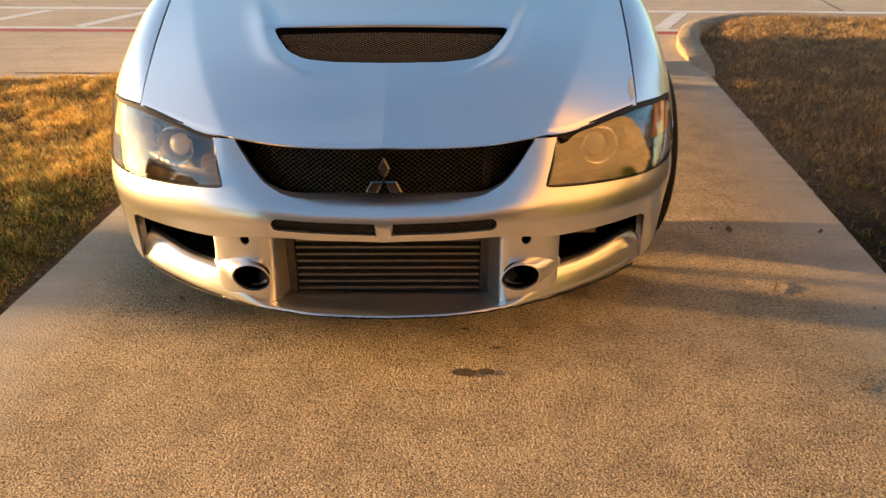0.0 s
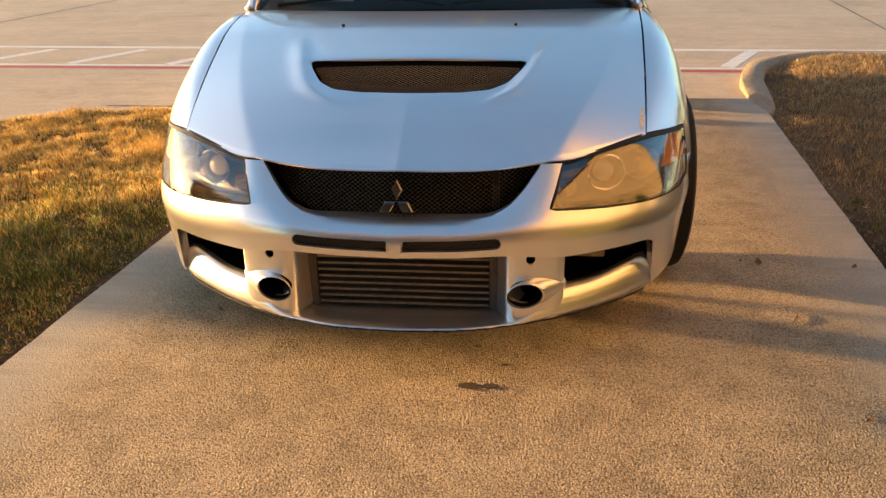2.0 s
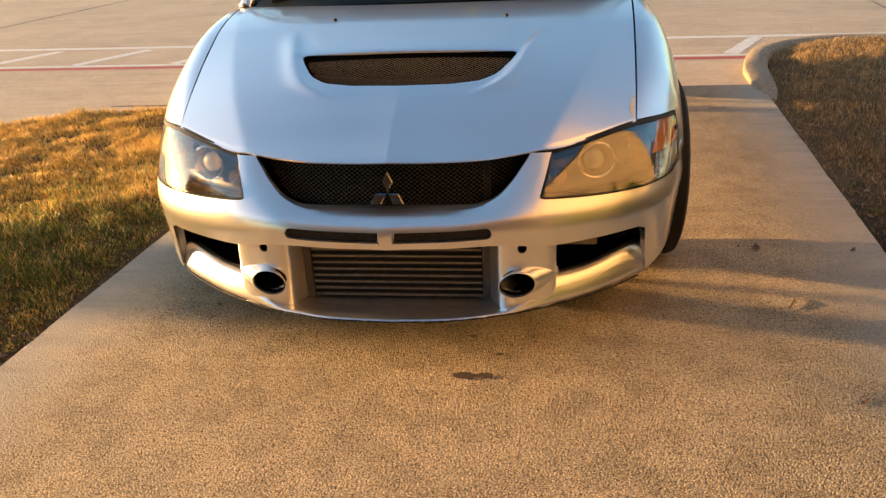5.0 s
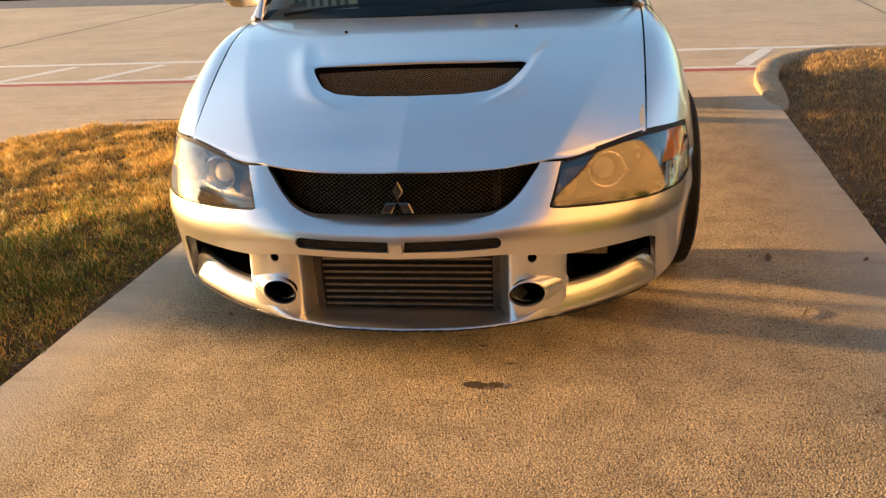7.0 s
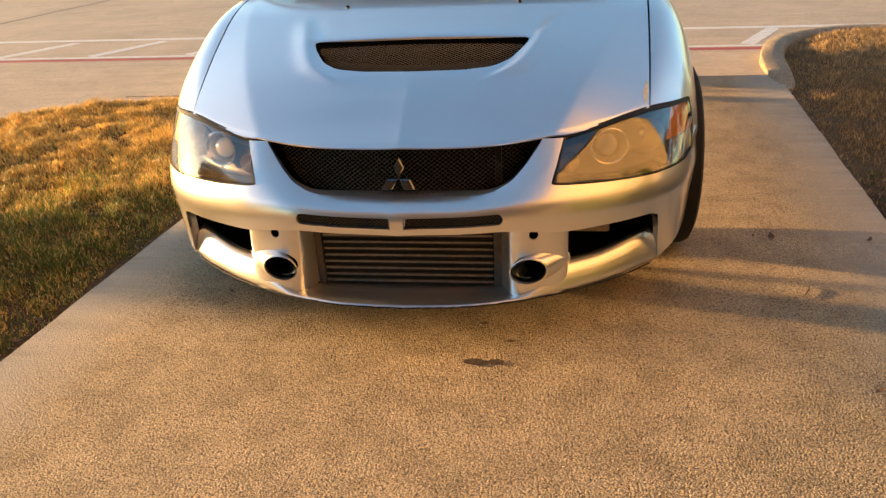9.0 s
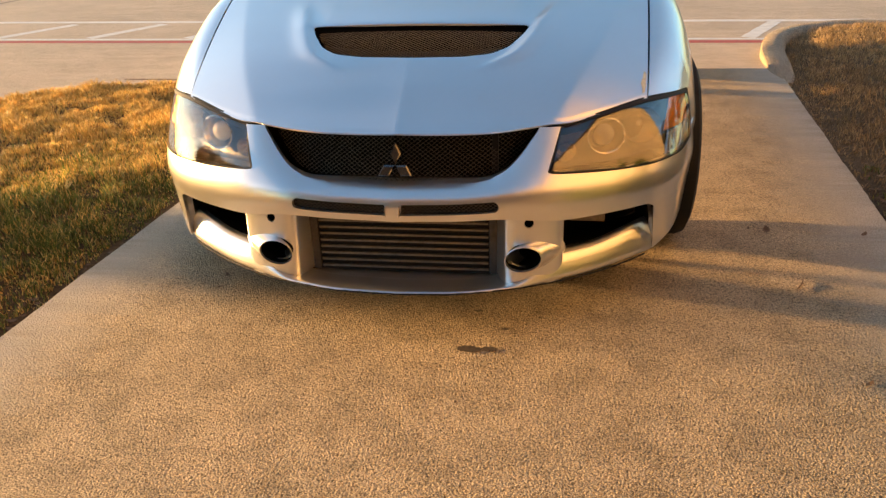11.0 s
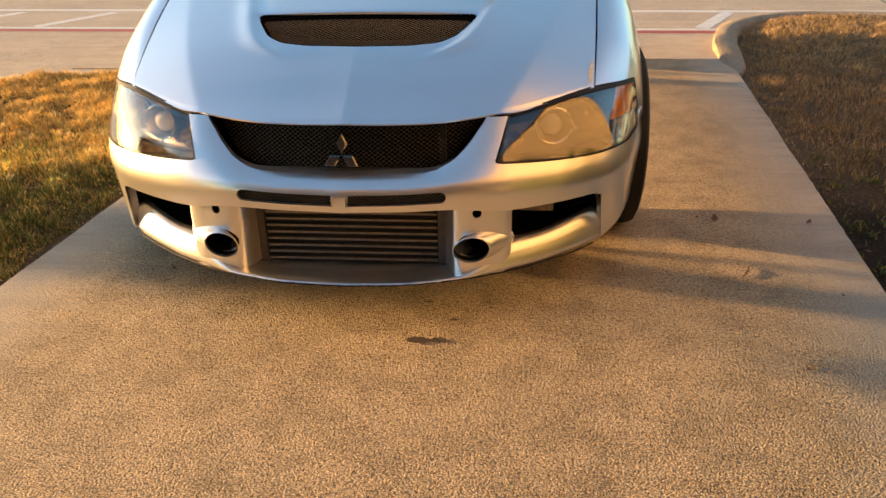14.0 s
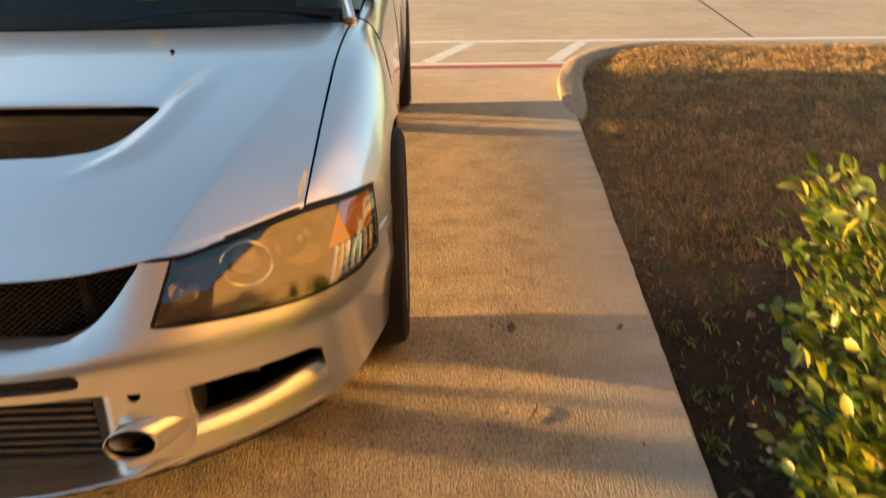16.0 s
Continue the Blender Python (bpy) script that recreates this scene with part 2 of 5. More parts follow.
BROWN = make_blade("dormant_grass", [(0.0, (0.22, 0.145, 0.075)), (0.5, (0.41, 0.285, 0.155)), (1.0, (0.60, 0.44, 0.25))])
HOUSE = make_plain("brown_brick", (0.11, 0.078, 0.058), 0.9, scale=6, vary=0.3)
WALLMAT = make_plain("tan_stucco", (0.305, 0.228, 0.145), 0.9, scale=6, vary=0.12, bump=0.2)


# ---- building helpers ----
SLOPES = {}


def interp(knots, x):
    """Smooth monotone curve through knots (x, y)."""
    key = tuple(knots)
    if key not in SLOPES:
        xs, ys = [float(k[0]) for k in knots], [float(k[1]) for k in knots]
        h = [b - a for a, b in zip(xs, xs[1:])]
        d = [(b - a) / k for a, b, k in zip(ys, ys[1:], h)]
        m = [d[0]] + [0.0] * (len(xs) - 2) + [d[-1]]
        for i in range(1, len(xs) - 1):
            if d[i - 1] * d[i] > 0:
                w1, w2 = 2 * h[i] + h[i - 1], h[i] + 2 * h[i - 1]
                m[i] = (w1 + w2) / (w1 / d[i - 1] + w2 / d[i])
        SLOPES[key] = xs, ys, h, m
    xs, ys, h, m = SLOPES[key]
    x = min(max(x, xs[0]), xs[-1])
    i = 0
    while i < len(h) - 1 and x > xs[i + 1]:
        i += 1
    t = (x - xs[i]) / h[i]
    t2, t3 = t * t, t * t * t
    return (2 * t3 - 3 * t2 + 1) * ys[i] + (t3 - 2 * t2 + t) * h[i] * m[i] + (3 * t2 - 2 * t3) * ys[i + 1] + (t3 - t2) * h[i] * m[i + 1]


def smoothstep(a, b, x):
    t = min(1.0, max(0.0, (x - a) / (b - a)))
    return t * t * (3 - 2 * t)


def finish(bm, name, smooth=40):
    bmesh.ops.recalc_face_normals(bm, faces=bm.faces)
    me = bpy.data.meshes.new(name)
    bm.to_mesh(me)
    bm.free()
    shade(me, smooth)
    return me


def shade(me, smooth):
    if smooth and len(me.polygons):
        me.polygons.foreach_set("use_smooth", np.ones(len(me.polygons), bool))
        me.set_sharp_from_angle(angle=radians(smooth))
    me.update()


def part(name, bm, material, parent, label="", smooth=40):
    me = bm if isinstance(bm, bpy.types.Mesh) else finish(bm, name, smooth)
    if not me.materials:
        me.materials.append(material)
    ob = new(name, me)
    ob.parent = parent
    if parent is not None:
        ob.matrix_parent_inverse = parent.matrix_basis.inverted()
    return tagged(ob, label)


def thing(name, label, category, at=(0, 0, 0), group="", kind=""):
    ob = new(name)
    ob.location = at
    ob.empty_display_size = 0.1
    bpy.context.view_layer.update()
    return tagged(ob, label, category, group, kind)


def solid(name, bm, material, label, category, group="", kind="", smooth=40):
    me = bm if isinstance(bm, bpy.types.Mesh) else finish(bm, name, smooth)
    if not me.materials:
        me.materials.append(material)
    return tagged(new(name, me), label, category, group, kind)


def grid(nu, nv, func, close_u=False):
    """A sheet of (nu+1) x (nv+1) points func(u, v), u and v from 0 to 1."""
    bm = bmesh.new()
    rows = [[bm.verts.new(func(i / nu, j / nv)) for i in range(nu + (0 if close_u else 1))] for j in range(nv + 1)]
    n = len(rows[0])
    for j in range(nv):
        for i in range(n if close_u else n - 1):
            k = (i + 1) % n
            bm.faces.new((rows[j][i], rows[j][k], rows[j + 1][k], rows[j + 1][i]))
    return bm


def prism(outline, to3d, depth_vec):
    """A closed prism: the outline's points put in space by to3d, pushed along depth_vec."""
    bm = bmesh.new()
    a = [bm.verts.new(Vector(to3d(*p))) for p in outline]
    b = [bm.verts.new(Vector(to3d(*p)) + Vector(depth_vec)) for p in outline]
    bm.faces.new(a)
    bm.faces.new(list(reversed(b)))
    for i in range(len(a)):
        k = (i + 1) % len(a)
        bm.faces.new((a[k], a[i], b[i], b[k]))
    bmesh.ops.recalc_face_normals(bm, faces=bm.faces)
    return bm


def box(bm, x0, x1, y0, y1, z0, z1, bevel=0.0):
    made = bmesh.ops.create_cube(bm, size=1, matrix=Matrix.Translation(((x0 + x1) / 2, (y0 + y1) / 2, (z0 + z1) / 2)) @ Matrix.Diagonal((x1 - x0, y1 - y0, z1 - z0, 1)))
    if bevel:
        es = {e for v in made["verts"] for e in v.link_edges}
        bmesh.ops.bevel(bm, geom=list(es), offset=bevel, segments=2, affect="EDGES", profile=0.6)
    return bm


def boxed(*dims, bevel=0.0):
    return box(bmesh.new(), *dims, bevel=bevel)


def tube(points, radii, sides=6, cap=True):
    """A tapered tube along points."""
    bm = bmesh.new()
    rings = []
    pts = [Vector(p) for p in points]
    for i, p in enumerate(pts):
        d = (pts[min(i + 1, len(pts) - 1)] - pts[max(i - 1, 0)]).normalized()
        a = d.orthogonal().normalized()
        b = d.cross(a)
        r = radii[i] if hasattr(radii, "__len__") else radii
        rings.append([bm.verts.new(p + r * (math.cos(k * math.tau / sides) * a + math.sin(k * math.tau / sides) * b)) for k in range(sides)])
    for i in range(len(rings) - 1):
        for k in range(sides):
            m = (k + 1) % sides
            bm.faces.new((rings[i][k], rings[i][m], rings[i + 1][m], rings[i + 1][k]))
    if cap:
        bm.faces.new(rings[0][::-1])
        bm.faces.new(rings[-1])
    return bm


def rounded(points, radius, steps=5):
    """An outline with its corners rounded."""
    out = []
    n = len(points)
    for i in range(n):
        p0, p, p1 = Vector(points[i - 1]), Vector(points[i]), Vector(points[(i + 1) % n])
        a, b = (p0 - p), (p1 - p)
        r = min(radius, a.length * 0.45, b.length * 0.45)
        a, b = p + a.normalized() * r, p + b.normalized() * r
        for k in range(steps + 1):
            t = k / steps
            out.append(tuple((1 - t) ** 2 * a + 2 * t * (1 - t) * p + t * t * b))
    return out


def carve(me, cutters, thickness=0.0, smooth=35):
    """The mesh me, thickened inwards and cut by the cutter bmeshes."""
    ob = new("carving", me)
    if thickness:
        mod = ob.modifiers.new("thick", "SOLIDIFY")
        mod.thickness, mod.offset = thickness, -1
    temp = []
    for c in cutters:
        cm = bpy.data.meshes.new("cutter")
        c.to_mesh(cm)
        c.free()
        co = new("cutter", cm)
        temp.append(co)
        mod = ob.modifiers.new("cut", "BOOLEAN")
        mod.operation, mod.object, mod.solver = "DIFFERENCE", co, "EXACT"
    dg = bpy.context.evaluated_depsgraph_get()
    dg.update()
    made = bpy.data.meshes.new_from_object(ob.evaluated_get(dg))
    for o in (ob, *temp):
        data = o.data
        bpy.data.objects.remove(o)
        bpy.data.meshes.remove(data)
    made.materials.clear()
    shade(made, smooth)
    return made


def strands(outline, to3d, pitch, angle, radius):
    """Crossed wires of an expanded mesh, clipped to an outline in its own plane; to3d gives their place."""
    bm = bmesh.new()
    pts = [Vector(p) for p in outline]
    for sign in (1, -1):
        d = Vector((math.cos(angle), sign * math.sin(angle)))
        nrm = Vector((-d.y, d.x))
        offs = [p.dot(nrm) for p in pts]
        o = math.ceil(min(offs) / pitch) * pitch
        while o < max(offs):
            ts = []
            for i in range(len(pts)):
                a, b = pts[i - 1], pts[i]
                fa, fb = a.dot(nrm) - o, b.dot(nrm) - o
                if (fa < 0) != (fb < 0):
                    ts.append((a + (b - a) * (fa / (fa - fb))).dot(d))
            ts.sort()
            for t0, t1 in zip(ts[::2], ts[1::2]):
                n = max(1, int((t1 - t0) / 0.05))
                last = None
                for k in range(n + 1):
                    q = d * (t0 + (t1 - t0) * k / n) + nrm * o
                    c = Vector(to3d(q.x, q.y))
                    ring = [bm.verts.new(c + Vector((radius * math.cos(j * math.tau / 3 + 0.5) * nrm.x, -radius * math.sin(j * math.tau / 3 + 0.5), radius * math.cos(j * math.tau / 3 + 0.5) * nrm.y))) for j in range(3)]
                    if last:
                        for j in range(3):
                            m = (j + 1) % 3
                            bm.faces.new((last[j], last[m], ring[m], ring[j]))
                    last = ring
            o += pitch
    return bm


# ---- ground, driveway, lot ----
def left_edge(y):
    return -1.195 + 0.062 * y


def right_edge(y):
    return 1.567 + 0.088 * y


STREET = -0.06
bm = bmesh.new()
for x, y in ((-400, -400), (400, -400), (400, 400), (-400, 400)):
    bm.verts.new((x, y, STREET - 0.004))
bm.faces.new(bm.verts)
solid("ground", bm, LOT, "tan concrete parking lot reaching the distance", "ground", kind="structure")


def slab(name, pts, z_top, z_low, material, label):
    bm = bmesh.new()
    top = [bm.verts.new((x, y, z_top(x, y))) for x, y in pts]
    low = [bm.verts.new((x, y, z_low)) for x, y in pts]
    bm.faces.new(top)
    for i in range(len(pts)):
        k = (i + 1) % len(pts)
        bm.faces.new((top[k], top[i], low[i], low[k]))
    bmesh.ops.recalc_face_normals(bm, faces=bm.faces)
    es = [e for e in bm.edges if e.verts[0] in top and e.verts[1] in top]
    bmesh.ops.bevel(bm, geom=es, offset=0.006, segments=2, affect="EDGES")
    return solid(name, bm, material, label, "driveway", kind="structure")


# driveway slabs with a real joint between them, then the apron falling to the lot
wob = [0.004 * noise.noise((k * 0.9, 0, 0)) + 0.004 * noise.noise((k * 0.13, 5, 0)) for k in range(180)]
ys = [-5 + 0.05 * k for k in range(170)]
right = [(right_edge(y) + wob[i], y) for i, y in enumerate(ys)] + [(right_edge(3.52), 3.52)]
left = [(left_edge(y) - wob[-1 - i], y) for i, y in enumerate(ys)] + [(left_edge(3.52), 3.52)]
slab("pavement", right + left[::-1], lambda x, y: 0.0, -0.14, CONCRETE, "worn broom-finished tan concrete driveway")
slab("pavement_apron", [(-2.7, 3.46), (-1.2, 3.40), (1.87, 3.53), (1.96, 3.9), (2.1, 4.3), (2.3, 4.60), (-1.2, 4.63), (-2.7, 4.64)], lambda x, y: STREET + 0.001 if x < -2 else STREET + 0.014 if x < -1 and y < 4 else -0.004 - max(0.0, (y - 3.5)) * 0.0505, -0.2, LOT, "tan concrete apron falling to the parking lot")


def stripe(name, x0, y0, x1, y1, width, material, label, z=STREET):
    d = Vector((x1 - x0, y1 - y0)).normalized() * (width / 2)
    bm = bmesh.new()
    n = 24
    rng = random.Random(int(abs(x0 * 91 + y1 * 37)))
    a, b = [], []
    for i in range(n + 1):
        x, y = x0 + (x1 - x0) * i / n, y0 + (y1 - y0) * i / n
        j = 1 + rng.uniform(-0.08, 0.08)
        a.append(bm.verts.new((x - d.y * j, y + d.x * j, z)))
        b.append(bm.verts.new((x + d.y * j, y - d.x * j, z)))
    for i in range(n):
        bm.faces.new((a[i], b[i], b[i + 1], a[i + 1]))
    return solid(name, bm, material, label, "road marking", kind="structure")


stripe("trim_red_line", -9.0, 5.07, 2.25, 4.76, 0.10, RED, "faded red fire-lane line on concrete", STREET - 0.003)
stripe("trim_white_edge", -9.0, 5.19, 2.25, 4.88, 0.07, WHITE, "white line painted beside the red line", STREET - 0.003)
stripe("trim_white_line", -12.0, 6.32, 9.0, 5.50, 0.11, WHITE, "white parking line across the concrete lot", STREET - 0.003)
for k in range(9):
    x = 1.98 - 0.985 * k
    y = 4.90 - 0.028 * (x - 1.98)
    stripe("trim_hatch", x + 0.012, y + 0.04, x + 0.40, y + 0.80, 0.12, WHITE, "diagonal white hatch stripe on concrete", STREET - 0.003)
stripe("trim_lot_joint", -6.53, 7.5, -5.75, 13.8, 0.045, TAR, "dark sealed joint across the concrete lot", STREET - 0.0034)
stripe("trim_lot_joint", 3.9, 5.7, 4.62, 11.5, 0.02, TAR, "dark sealed joint across the concrete lot", STREET - 0.0034)


def far_strip(name, near, deep, material, label, z):
    """A strip that crosses the lot far behind the car."""
    bm = bmesh.new()
    for x, y in ((-70, near + 10.5), (70, near - 10.5), (70, near - 10.5 + deep), (-70, near + 10.5 + deep)):
        bm.verts.new((x, y, z))
    bm.faces.new(bm.verts)
    solid(name, bm, material, label, "road", kind="structure")


far_strip("road", 11.55, 1.68, ASPHALT, "grey asphalt lane across the lot", STREET - 0.0025)
far_strip("ground_far_dark", 13.22, 40.0, FARDARK, "near-black strip beyond the lot", STREET - 0.001)


def kerb(name, path, height, label, width=0.16):
    """A rounded kerb swept along path (x, y, top z)."""
    pts = []
    n = 60
    for i in range(n + 1):
        t = i / n * (len(path) - 1)
        k = min(int(t), len(path) - 2)
        f = t - k
        p = [Vector(path[max(0, min(len(path) - 1, k + j))]) for j in (-1, 0, 1, 2)]
        pts.append(0.5 * ((2 * p[1]) + (p[2] - p[0]) * f + (2 * p[0] - 5 * p[1] + 4 * p[2] - p[3]) * f * f + (3 * p[1] - p[0] - 3 * p[2] + p[3]) * f**3))
    prof = [(-0.62, -height), (-0.56, -0.10), (-0.53, -0.045), (-0.45, -0.014), (-0.30, 0), (0.30, 0), (0.46, -0.012), (0.5, -0.04), (0.5, -height)]
    bm = bmesh.new()
    rows = []
    for i, p in enumerate(pts):
        d = (pts[min(i + 1, n)] - pts[max(i - 1, 0)])
        nx, ny = Vector((d.y, -d.x)).normalized() * (0.35 + 0.65 * smoothstep(0, 9, i))
        rows.append([bm.verts.new((p.x - nx * a * width, p.y - ny * a * width, p.z + b)) for a, b in prof])
    for i in range(n):
        for j in range(len(prof) - 1):
            bm.faces.new((rows[i][j], rows[i][j + 1], rows[i + 1][j + 1], rows[i + 1][j]))
    bm.faces.new(rows[0])
    bm.faces.new(rows[-1])
    return solid(name, bm, KERB, label, "kerb", kind="structure")


kerb("trim_kerb_right", [(1.845, 3.12, -0.002), (1.865, 3.32, 0.004), (1.90, 3.6, 0.03), (1.965, 4.05, 0.05), (2.12, 4.5, 0.055), (2.42, 4.84, 0.055), (2.9, 5.0, 0.055), (4.0, 4.86, 0.055), (6.0, 4.6, 0.055), (12.0, 4.0, 0.055)], 0.2, "pale concrete kerb curving round the brown lawn")


# ---- lawns: soil sheets and blades ----
def bend(x, y):
    """Gentle unevenness of the lawn."""
    return 0.018 * noise.noise((x * 1.3, y * 1.3, 0)) + 0.006 * noise.noise((x * 6, y * 6, 3))


def left_back(x):
    return interp([(-16, -0.95), (-8, 0.25), (-4.4, 1.45), (-3.5, 2.32), (-3.05, 2.86), (-2.5, 3.12), (-1.8, 3.2), (-1.0, 3.24)], x)


def right_back(x):
    return interp([(1.8, 3.0), (1.95, 3.7), (2.06, 4.15), (2.2, 4.45), (2.45, 4.72), (2.9, 4.9), (4.0, 4.77), (6.0, 4.5), (12.0, 3.9)], x)


def left_ground(x, y):
    near = smoothstep(0.0, 0.5, left_edge(y) - x)
    return -0.055 + 0.03 * near + bend(x, y) * near


def right_ground(x, y):
    near = smoothstep(0.0, 0.6, x - right_edge(y))
    return -0.025 + 0.06 * near + bend(x, y) * near


def lawn(name, x_of, y0, back, gz, material, label):
    def place(u, v):
        x = x_of(u)
        y = y0 + (back(x) - y0) * v
        edge = left_edge(y) if x < 0 else right_edge(y)
        x = min(x, edge + 0.01) if x < 0 else max(x, edge - 0.01)
        return (x, y, gz(x, y))

    return solid(name, grid(90, 70, place), material, label, "lawn", kind="structure", smooth=180)


lawn("ground_lawn_left", lambda u: -16 + 15.05 * u**0.4, -6, left_back, left_ground, STRAWSOIL, "golden dormant lawn soil beside the driveway")
lawn("ground_lawn_right", lambda u: 1.1 + 10.9 * u**2, -6, right_back, right_ground, STRAWSOIL2, "brown dormant lawn with bare soil darkened for shade")


def blades(name, xs, ys, zs, hs, width, material, label, seed, lean=0.5):
    """One mesh of bent grass blades."""
    rng = np.random.default_rng(seed)
    n = len(xs)
    a = rng.uniform(0, math.tau, n)
    wx, wy = np.cos(a) * width / 2, np.sin(a) * width / 2
    b = rng.uniform(0, math.tau, n)
    lx, ly = np.cos(b) * hs * lean * rng.uniform(0.2, 1.4, n), np.sin(b) * hs * lean * rng.uniform(0.2, 1.4, n)
    v = np.zeros((n, 5, 3))
    v[:, 0] = np.stack([xs - wx, ys - wy, zs - 0.01], 1)
    v[:, 1] = np.stack([xs + wx, ys + wy, zs - 0.01], 1)
    v[:, 2] = np.stack([xs + lx * 0.35 + wx * 0.8, ys + ly * 0.35 + wy * 0.8, zs + hs * 0.6], 1)
    v[:, 3] = np.stack([xs + lx * 0.35 - wx * 0.8, ys + ly * 0.35 - wy * 0.8, zs + hs * 0.6], 1)
    v[:, 4] = np.stack([xs + lx, ys + ly, zs + hs], 1)
    base = np.arange(n)[:, None] * 5
    loops = np.concatenate([base + np.array([[0, 1, 2, 3]]), base + np.array([[3, 2, 4]])], 1).astype(np.int32).ravel()
    me = bpy.data.meshes.new(name)
    me.vertices.add(n * 5)
    me.vertices.foreach_set("co", v.astype(np.float32).ravel())
    me.loops.add(n * 7)
    me.loops.foreach_set("vertex_index", loops)
    me.polygons.add(n * 2)
    starts = (np.arange(n)[:, None] * 7 + np.array([[0, 4]])).astype(np.int32).ravel()
    me.polygons.foreach_set("loop_start", starts)
    me.update(calc_edges=True)
    me.materials.append(material)
    return tagged(new(name, me), label, "grass", kind="stuff")


def scatter(n, x0, x1, y0, y1, inside, seed, clump=0.5):
    rng = np.random.default_rng(seed)
    x, y = rng.uniform(x0, x1, n), rng.uniform(y0, y1, n)
    c = rng.integers(0, max(1, n // 25), n)
    cx, cy = rng.uniform(x0, x1, n // 25 + 1), rng.uniform(y0, y1, n // 25 + 1)
    near = rng.uniform(0, 1, n) < clump
    x = np.where(near, cx[c] + rng.normal(0, 0.02, n), x)
    y = np.where(near, cy[c] + rng.normal(0, 0.02, n), y)
    keep = np.array([inside(a, b) for a, b in zip(x, y)])
    return x[keep], y[keep]


def in_left(x, y):
    return x < left_edge(y) - 0.085 - 0.06 * noise.noise((y * 7, 3, 0)) - 0.03 * noise.noise((y * 23, x * 9, 0)) and y < left_back(x) + 0.03


def in_right(x, y):
    return x > right_edge(y) + 0.02 and y < right_back(x) + 0.01


def green_amount(x, y):
    """Where the left lawn still has green blades: near the driveway's front part."""
    return smoothstep(2.2, 0.5, y) * smoothstep(-3.8, -1.7, x) * (0.40 + 0.9 * max(0.0, noise.noise((x * 2.1, y * 2.1, 7)) + 0.30))


gx, gy = scatter(240000, -5.0, -1.0, -0.6, 3.4, in_left, 11)
rng = np.random.default_rng(5)
isg = np.array([green_amount(a, b) for a, b in zip(gx, gy)]) > rng.uniform(0, 1, len(gx))
gz = np.array([left_ground(a, b) for a, b in zip(gx, gy)])
gh = rng.uniform(0.012, 0.044, len(gx)) * np.array([(0.72 + 0.6 * noise.noise((a * 3.1, b * 3.1, 4)) + 0.75 * noise.noise((a * 11, b * 11, 2))) * (0.45 + 0.75 * smoothstep(0.0, 0.35, left_edge(b) - a)) for a, b in zip(gx, gy)])
blades("straw_grass", gx[~isg], gy[~isg], gz[~isg], gh[~isg], 0.0052, STRAW, "golden dormant grass blades in low sun", 21, 0.9)
blades("green_grass", gx[isg], gy[isg], gz[isg], gh[isg] * 1.4, 0.0045, GREEN, "green grass blades among the straw", 22, 0.7)


fx, fy = scatter(90000, -5.2, -0.9, -5.8, -0.6, in_left, 15)
fz = np.array([left_ground(a, b) for a, b in zip(fx, fy)])
blades("lawn_grass", fx, fy, fz, rng.uniform(0.012, 0.035, len(fx)), 0.007, STRAW, "golden dormant grass blades beside the driveway", 25, 0.9)


def bare(x, y):
    """Bare dark soil round the shrub."""
    return smoothstep(1.75, 1.05, y + 0.25 * noise.noise((x * 2.5, y * 2.5, 1))) * smoothstep(3.4, 2.6, x)


gx, gy = scatter(280000, 1.1, 6.0, -4.5, 5.0, in_right, 12)
keep = np.array([bare(a, b) for a, b in zip(gx, gy)]) * 0.97 < rng.uniform(0, 1, len(gx))
gx, gy = gx[keep], gy[keep]
gz = np.array([right_ground(a, b) for a, b in zip(gx, gy)])
gh = rng.uniform(0.012, 0.038, len(gx)) * np.array([0.5 + 0.6 * smoothstep(0.0, 0.3, a - right_edge(b)) for a, b in zip(gx, gy)])
blades("brown_grass", gx, gy, gz, gh, 0.0040, BROWN, "brown dormant grass blades in shade", 23, 1.0)
wx, wy = scatter(3600, 1.5, 3.2, -1.2, 1.6, in_right, 14, 0.75)
wz = np.array([right_ground(a, b) for a, b in zip(wx, wy)])
blades("weed_grass", wx, wy, wz, rng.uniform(0.012, 0.036, len(wx)), 0.006, GREEN, "sparse green weeds on dark soil", 24, 1.1)


# ---- the car: silver sports sedan, nose at y = 0, facing -y ----
FRONT_AXLE, REAR_AXLE, WHEEL_R = 0.875, 3.50, 0.315
car = thing("car", "silver sports sedan with mesh grille and front-mounted intercooler, parked on driveway", "car", (0, 2.1, 0))

HOOD_Y = [(0, 0.120), (0.2, 0.133), (0.42, 0.187), (0.55, 0.262), (0.68, 0.362)]
HOOD_P = [(0.10, 0.560), (0.12, 0.574), (0.16, 0.594), (0.2, 0.614), (0.3, 0.671), (0.42, 0.727), (0.59, 0.782), (0.75, 0.822), (0.88, 0.850), (1.0, 0.864), (1.15, 0.873), (1.4, 0.876)]


HOLLOW = [(0.33, 0.18), (0.385, 0.262), (0.43, 0.318), (0.50, 0.354), (0.60, 0.386), (0.76, 0.430), (0.85, 0.455)]


